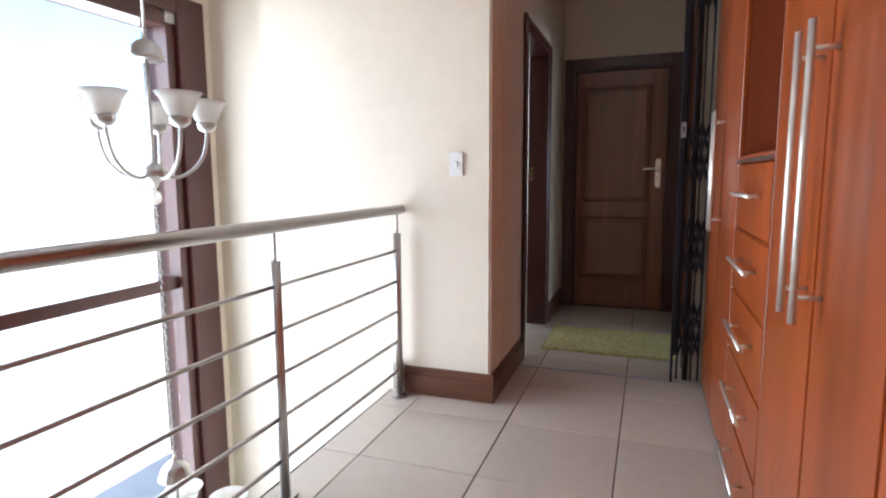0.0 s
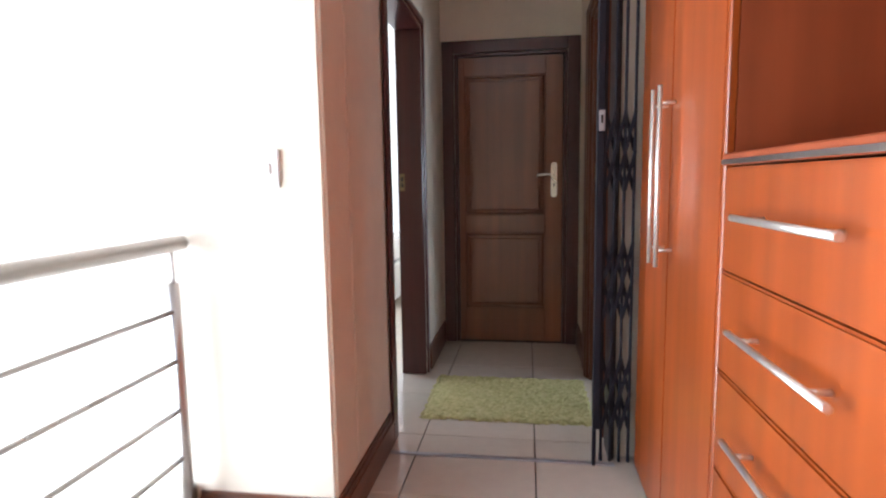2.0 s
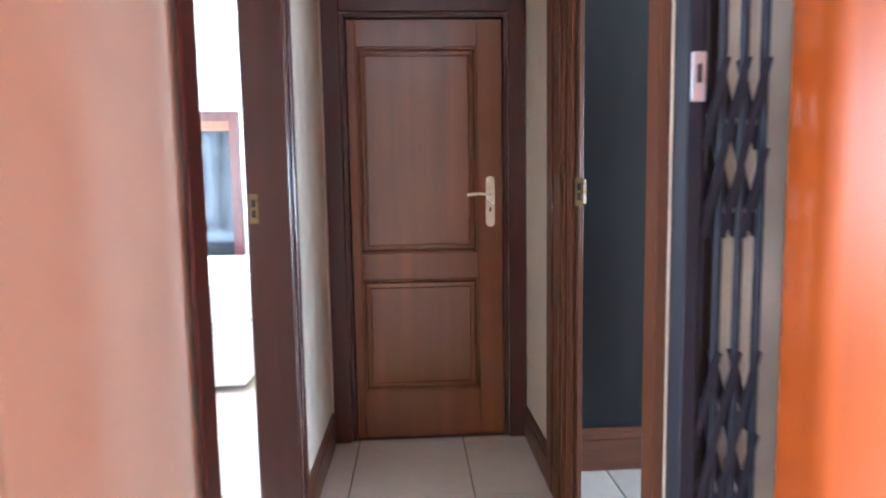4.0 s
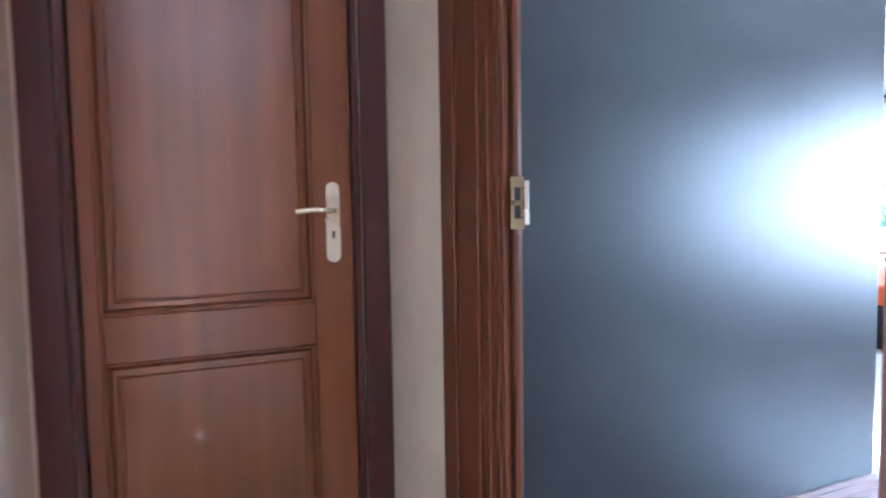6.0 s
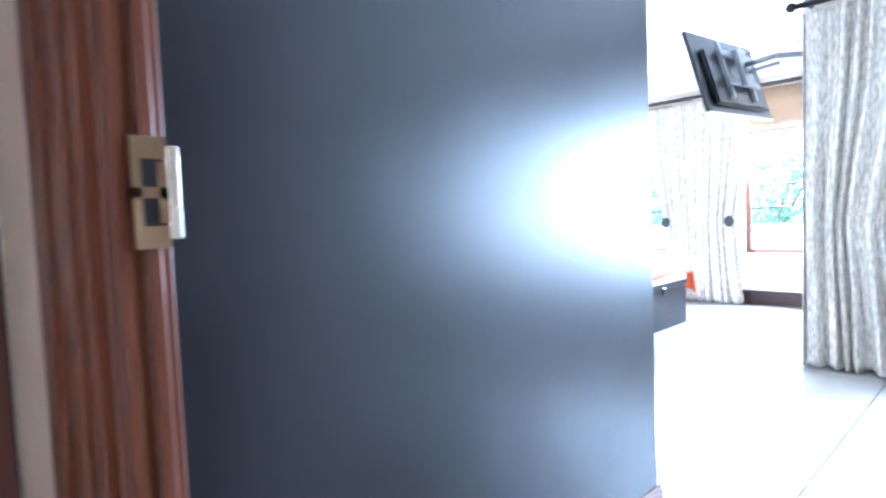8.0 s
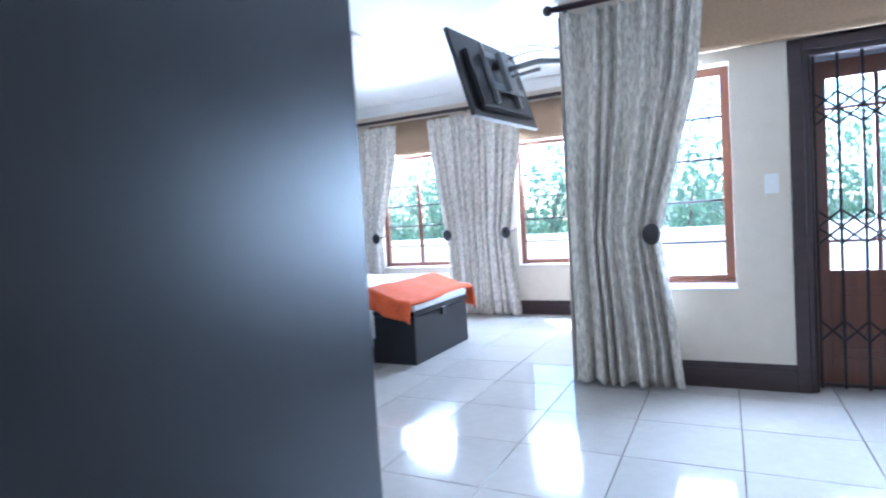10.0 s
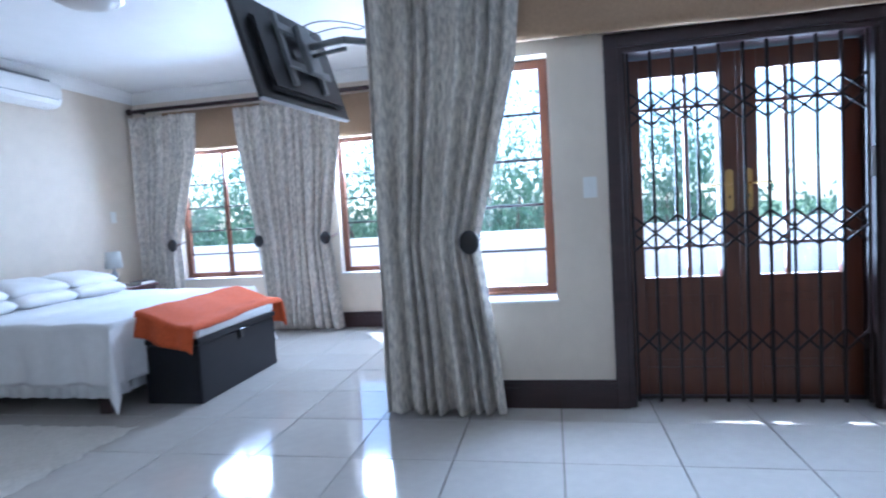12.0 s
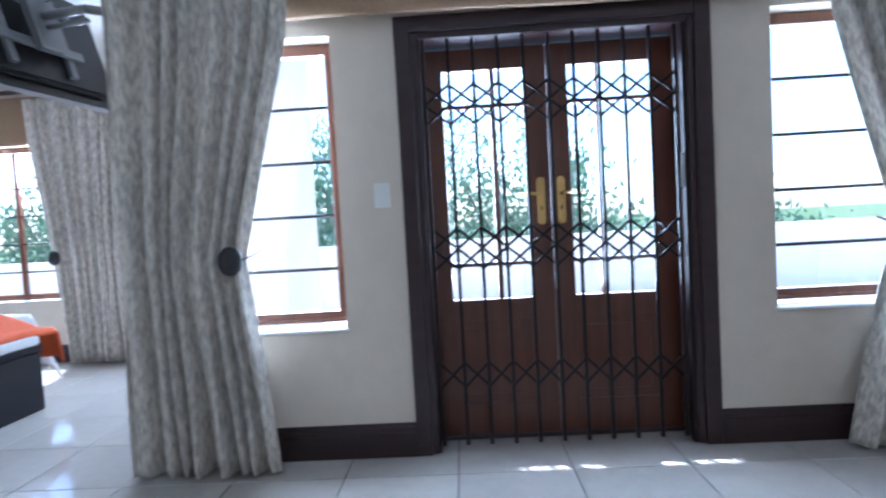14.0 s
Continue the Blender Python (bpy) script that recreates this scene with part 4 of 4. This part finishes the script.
for k, px in enumerate((5.43, 6.0, 6.56)):
    pillow((px, 8.20, BZ + 0.07), 2 - 2 * k, 3)
    pillow((px + 0.02, 8.30, BZ + 0.165), -3 + 2 * k, 9)

c = thing("blanket_chest", (5.915, 6.465, 0), "black lacquered wooden chest at the foot of the bed", "chest")
boxes("body", [(-0.52, 0.52, -0.195, 0.225, 0.0, 0.40)], CHEST, c, bevel=0.006, seg=2)
boxes("lid", [(-0.53, 0.53, -0.205, 0.228, 0.405, 0.445)], CHEST, c, bevel=0.006, seg=2)
boxes("cushion", [(-0.52, 0.52, -0.20, 0.225, 0.447, 0.515)], COTTON, c, bevel=0.012, seg=2)
boxes("latch", [(-0.03, 0.03, -0.212, -0.195, 0.34, 0.41)], BLACK_PLASTIC, c, bevel=0.004)


def throw(u, v):
    """Folded blanket over the chest and the bed's foot, hanging at the chest's ends."""
    s = -0.73 + 1.65 * u
    lo, hi = -0.555, 0.68
    x = max(lo, min(hi, s))
    ex = max(0.0, lo - s, s - hi)
    y = -0.20 + 0.425 * v + 0.012 * math.sin(5 * s)
    z = 0.543 + 0.005 * math.sin(6 * s + 4 * v) + 0.012 * math.sin(math.pi * v) + 0.003 * math.sin(17 * s)
    z += 0.11 * max(0, v - 0.35) / 0.65
    z -= 0.03 * max(0, 0.08 - v) / 0.08
    if ex:
        z -= ex * 0.95
        x += math.copysign(0.012 + 0.12 * ex + 0.02 * math.sin(14 * v) * min(1, ex / 0.1), s)
    return x, y, z


tb = thing("throw_blanket", (5.915, 6.465, 0), "burnt orange wool throw folded over the chest", "blanket")
cloth_sheet("cloth", tb, throw, 70, 24, ORANGE, 0.018)

# ---- bedside ----
ns = thing("nightstand", (7.15, 8.32, 0), "dark wooden bedside table in the corner", "nightstand")
boxes("body", [(-0.24, 0.24, -0.2, 0.27, 0.08, 0.60)], DARK_WOOD, ns, bevel=0.006)
boxes("top", [(-0.26, 0.26, -0.22, 0.28, 0.60, 0.63)], DARK_WOOD, ns, bevel=0.005)
for x in (-0.2, 0.2):
    for y in (-0.16, 0.22):
        boxes("leg", [(x - 0.02, x + 0.02, y - 0.02, y + 0.02, 0, 0.08)], DARK_WOOD, ns)
boxes("drawer_front", [(-0.22, 0.22, -0.21, -0.2, 0.38, 0.57)], DARK_WOOD, ns, bevel=0.003)
tl = thing("table_lamp", (7.10, 8.36, 0.63), "small table lamp with a white drum shade", "lamp")
lathe("base", [(0.055, 0), (0.06, 0.01), (0.03, 0.03), (0.02, 0.06), (0.035, 0.1), (0.03, 0.14), (0.012, 0.17), (0.008, 0.2)], SILVER_PLASTIC, tl)
lathe("shade", [(0.085, 0.19), (0.07, 0.36), (0.066, 0.36), (0.081, 0.19)], LINEN_SHADE, tl)
bk = thing("book", (7.27, 8.18, 0.63), "dark-covered book lying on the bedside table", "book")
boxes("pages", [(-0.1, 0.1, -0.07, 0.07, 0.004, 0.03)], PAPER, bk)
boxes("cover", [(-0.104, 0.104, -0.074, 0.074, 0, 0.004), (-0.104, 0.104, -0.074, 0.074, 0.03, 0.034)], BOOK, bk)
sp = thing("socket", (7.45, 8.62, 1.35), "small white wall socket beside the curtain", "socket")
boxes("cover_plate", [(-0.04, 0.04, -0.01, 0, -0.06, 0.06)], WHITE_PLASTIC, sp, bevel=0.003)

# ---- air conditioner ----
ac = thing("air_conditioner", (6.12, 8.62, 2.39), "white wall-mounted split air conditioner", "air conditioner")
bm = bmesh.new()
prof = [(0, 0.0), (-0.12, 0.0), (-0.17, 0.025), (-0.195, 0.075), (-0.2, 0.15), (-0.19, 0.215), (-0.15, 0.235), (0, 0.235)]
va = [bm.verts.new((-0.62, y, z)) for y, z in prof]
vb = [bm.verts.new((0.62, y, z)) for y, z in prof]
for i in range(len(prof)):
    j = (i + 1) % len(prof)
    bm.faces.new((va[i], va[j], vb[j], vb[i]))
bm.faces.new(va)
bm.faces.new(vb)
finish("body", bm, WHITE_PLASTIC, ac, bevel=0.006, seg=2)
boxes("vent_slot", [(-0.58, 0.58, -0.199, -0.192, 0.070, 0.075)], BRACKET, ac)
boxes("louvre", [(-0.55, 0.55, -0.185, -0.165, 0.018, 0.03)], WHITE_PLASTIC, ac, bevel=0.003)
tk = thing("pipe_duct", (5.3, 8.62, 2.60), "grey plastic pipe cover along the wall", "duct")
boxes("cover", [(-2.2, 1.45, -0.06, 0, 0.032, 0.075)], BRACKET, tk, bevel=0.004)

# ---- ceiling light ----
cl = thing("ceiling_light", (5.33, 6.82, H2), "round frosted glass ceiling light with a nickel rim", "ceiling light")
lathe("dome", [(0.002, -0.105), (0.08, -0.10), (0.15, -0.08), (0.195, -0.045), (0.2, -0.03)], SHADE, cl)
lathe("rim", [(0.205, -0.045), (0.225, -0.04), (0.23, 0), (0.19, 0), (0.19, -0.035)], NICKEL, cl)

# ---- television ----
TVA, TVB = Vector((5.004, 5.462, 1.889)), Vector((6.040, 5.338, 1.899))
ax = (TVB - TVA).normalized()
up = (Vector((5.084, 5.642, 2.528)) - TVA).normalized()
nrm = ax.cross(up).normalized()
up = nrm.cross(ax).normalized()
tv = new("television")
tv.matrix_world = Matrix.Translation(TVA) @ Matrix((ax, -nrm, up)).transposed().to_4x4()
tagged(tv, "large flat black television on a swing-arm wall bracket", "television")
TW, TH = 1.04, 0.66
boxes("screen", [(0, TW, -0.004, 0.028, 0, TH)], BLACK_PLASTIC, tv, bevel=0.004)
boxes("back_shell", [(0.10, TW - 0.10, -0.045, -0.004, 0.05, TH - 0.14)], BLACK_PLASTIC, tv, bevel=0.018, seg=2)
boxes("chrome_strip", [(0.0, TW, -0.006, 0.028, -0.009, -0.002)], SILVER_PLASTIC, tv, bevel=0.002)
for x in (0.30, 0.66):
    boxes("mount_rail", [(x, x + 0.04, -0.075, -0.045, 0.10, 0.58)], BRACKET, tv, bevel=0.003)
for z in (0.44, 0.20):
    boxes("mount_bar", [(0.26, 0.76, -0.095, -0.075, z, z + 0.05)], BRACKET, tv, bevel=0.003)
boxes("tilt_head", [(0.44, 0.58, -0.14, -0.095, 0.18, 0.50)], BRACKET, tv, bevel=0.006)
inv = tv.matrix_world.inverted()
hub = Vector((0.51, -0.14, 0.36))
wp = inv @ Vector((5.66, 4.958, 2.30))
mid = inv @ Vector((5.50, 5.15, 2.30))
bars("arm", [(hub, mid, 0.022), (mid, wp, 0.022), (hub + Vector((0, 0, -0.06)), mid + Vector((0, 0, -0.06)), 0.014)], BRACKET, tv, sides=12)
tube("cable", [tuple(hub + Vector((0.05, 0.03, 0.1))), tuple(mid + Vector((0.05, 0, 0.12))), tuple(mid + Vector((0.1, -0.1, 0.03))), tuple(wp + Vector((0, 0, 0.16)))], 0.004, BLACK_PLASTIC, tv)
tube("cable", [tuple(hub + Vector((0.0, 0.0, 0.14))), tuple(mid + Vector((0.0, 0.05, 0.2))), tuple(wp + Vector((0.04, 0, 0.1)))], 0.004, BLACK_PLASTIC, tv)
wplate = boxes("wall_plate", [(5.60, 5.72, 4.951, 4.965, 2.15, 2.45)], BRACKET)
wplate.parent, wplate.matrix_parent_inverse = tv, inv

# ---- guest room seen through its door ----
# unseen window, added where the guest room lamp shines in
setting(boxes("window_6", [(-3.25, -3.18, 5.2, 5.28, 0.75, 2.25), (-3.25, -3.18, 7.12, 7.2, 0.75, 2.25), (-3.25, -3.18, 5.28, 7.12, 0.75, 0.83), (-3.25, -3.18, 5.28, 7.12, 2.17, 2.25), (-3.25, -3.18, 6.17, 6.23, 0.83, 2.17)], DARK_WOOD), "dark timber guest room window, added out of view")
gb = thing("guest_bed", (-1.9, 6.85, 0), "bed made up with a plain white cover", "bed")
boxes("base", [(-1.05, 1.05, -0.98, 0.9, 0.04, 0.40)], COTTON, gb, bevel=0.015)
boxes("mattress", [(-1.05, 1.05, -1.0, 0.9, 0.40, 0.68)], COTTON, gb, bevel=0.05, seg=3)
shag_rug("rug", -2.6, -0.95, 5.05, 5.80, PINK_RUG, "cream rug with large pink dots", 0.01, 20, 0.008)
setting(boxes("door_5", [(-2.50, -2.40, 8.56, 8.6, 0, 2.12), (-1.72, -1.62, 8.56, 8.6, 0, 2.12), (-2.40, -1.72, 8.56, 8.6, 2.02, 2.12)], DARK_WOOD, bevel=0.004), "dark timber frame on the guest room wall")
mr = thing("mirror", (-2.06, 8.585, 0.3), "tall mirror in a dark timber surround", "mirror")
boxes("glass", [(-0.34, 0.34, -0.01, 0.0, 0, 1.62)], DARK_GLASS, mr)
boxes("surround", [(-0.34, 0.34, -0.02, 0.0, 1.62, 1.72)], DOOR_WOOD, mr)

# ---- outdoors ----
gr = setting(boxes("ground", [(-400, 400, -400, 400, -3.4, -3.2)], GRASS), "green lawn")
# made-up pale ground, stretched far out so the stair window looks onto brightness
setting(boxes("ground_pale_west", [(-400, -2.3, -300, 300, -3.19, -3.1)], PAVING), "pale ground added to keep the stair window view bright")
setting(boxes("pavement", [(5.62, 10.6, -4, 4.73, -0.30, -0.10), (8.13, 10.6, 4.73, 12, -0.30, -0.10)], PAVING), "pale sunlit balcony paving")
setting(boxes("wall_parapet", [(10.6, 10.75, -4, 12, -0.3, 0.80), (10.56, 10.79, -4, 12, 0.80, 0.86)], PLASTER), "pale plastered balcony parapet")
setting(boxes("wall_balcony_base", [(5.62, 10.75, -4, 12, -3.2, -0.30)], PLASTER), "pale plastered base of the balcony")

def tree(at, h, rad, seed):
    rnd = random.Random(seed)
    t = thing("garden_tree", at, "leafy green garden tree with a branching trunk", "tree", "garden trees")
    bm = bmesh.new()
    add_bar(bm, (0, 0, 0), (0.05, 0.05, h * 0.5), 0.16, 9, 0.10)
    tips = []
    for k in range(9):
        a = 2 * math.pi * k / 9 + rnd.uniform(-0.3, 0.3)
        b = Vector((0.05, 0.05, h * rnd.uniform(0.3, 0.5)))
        e = Vector((math.cos(a) * rad * rnd.uniform(0.5, 0.9), math.sin(a) * rad * rnd.uniform(0.5, 0.9), h * rnd.uniform(0.55, 0.95)))
        add_bar(bm, b, e, 0.07, 6, 0.02)
        tips += [b.lerp(e, q) for q in (0.55, 0.8, 1.0)]
    tips += [Vector((rnd.uniform(-.3, .3), rnd.uniform(-.3, .3), h * 0.95))]
    finish("trunk", bm, BARK, t)
    verts, faces = [], []
    for tip in tips:
        for _ in range(190):
            p = tip + Vector((rnd.gauss(0, 1), rnd.gauss(0, 1), rnd.gauss(0, 0.8))) * rad * 0.21
            s = rnd.uniform(0.05, 0.11)
            q = Euler((rnd.uniform(0, 6.3), rnd.uniform(0, 6.3), rnd.uniform(0, 6.3))).to_matrix()
            n0 = len(verts)
            verts += [p + q @ Vector(c) * s for c in ((-1, 0, 0), (0, -0.45, 0.1), (1.1, 0, 0), (0, 0.45, 0.1))]
            faces.append((n0, n0 + 1, n0 + 2, n0 + 3))
    me = bpy.data.meshes.new("leaves")
    me.from_pydata(verts, [], faces)
    me.materials.append(LEAF)
    ob = new("leaves", me)
    ob.parent = t
    tagged(ob, kind="stuff")


for k, (tx, ty, hh, rr) in enumerate(((13.5, 4.9, 5.6, 1.9), (14.5, 1.6, 6.0, 2.0), (16.0, 8.3, 6.4, 2.4), (15.5, -2.6, 4.6, 1.8), (18.5, 5.2, 7.2, 2.6), (14.0, 11.0, 5.6, 2.0), (19, 13, 7, 2.8))):
    tree((tx, ty, -3.2), hh, rr, 20 + k)

# ---- floor tiles ----
def tiles(parent, mat, x0, x1, y0, y1, ox, oy, pitch, gap=0.005):
    shared = {}
    i0, i1 = math.floor((x0 - ox) / pitch), math.ceil((x1 - ox) / pitch)
    j0, j1 = math.floor((y0 - oy) / pitch), math.ceil((y1 - oy) / pitch)
    for i in range(i0, i1):
        for j in range(j0, j1):
            a, b = max(x0, ox + i * pitch + gap / 2), min(x1, ox + (i + 1) * pitch - gap / 2)
            c, e = max(y0, oy + j * pitch + gap / 2), min(y1, oy + (j + 1) * pitch - gap / 2)
            if b - a < 0.02 or e - c < 0.02:
                continue
            key = (round(b - a, 4), round(e - c, 4))
            if key not in shared:
                bm = bmesh.new()
                add_box(bm, -key[0] / 2, key[0] / 2, -key[1] / 2, key[1] / 2, -0.011, 0)
                bmesh.ops.bevel(bm, geom=[ed for ed in bm.edges if all(v.co.z > -0.001 for v in ed.verts)], offset=0.0015, segments=1, affect="EDGES")
                me = bpy.data.meshes.new("tile")
                bm.to_mesh(me)
                bm.free()
                me.materials.append(mat)
                shared[key] = me
            ob = new("tile", shared[key])
            ob.location = ((a + b) / 2, (c + e) / 2, random.uniform(-0.0004, 0))
            ob.parent = parent


fl = setting(new("floor_corridor"), "beige glazed floor tiles with dark joints")
tiles(fl, TILE, -0.765, 0.83, -1.4, 5.1, -0.078, 2.515, 0.508)
tiles(fl, TILE, -3.1, -0.765, 4.75, 8.6, -0.078, 2.515, 0.508 * 2)
tiles(fl, TILE, -1.52, -0.765, 2.96, 4.75, -0.078, 2.515, 0.508)
tiles(fl, TILE, -0.765, -0.36, 5.1, 8.6, -0.078, 2.515, 0.508 * 2)
fb = setting(new("floor_bedroom"), "pale polished floor tiles in the bedroom")
tiles(fb, TILE_BED, 0.83, 7.9, 0.4, 8.62, 5.165, 3.40, 0.518)
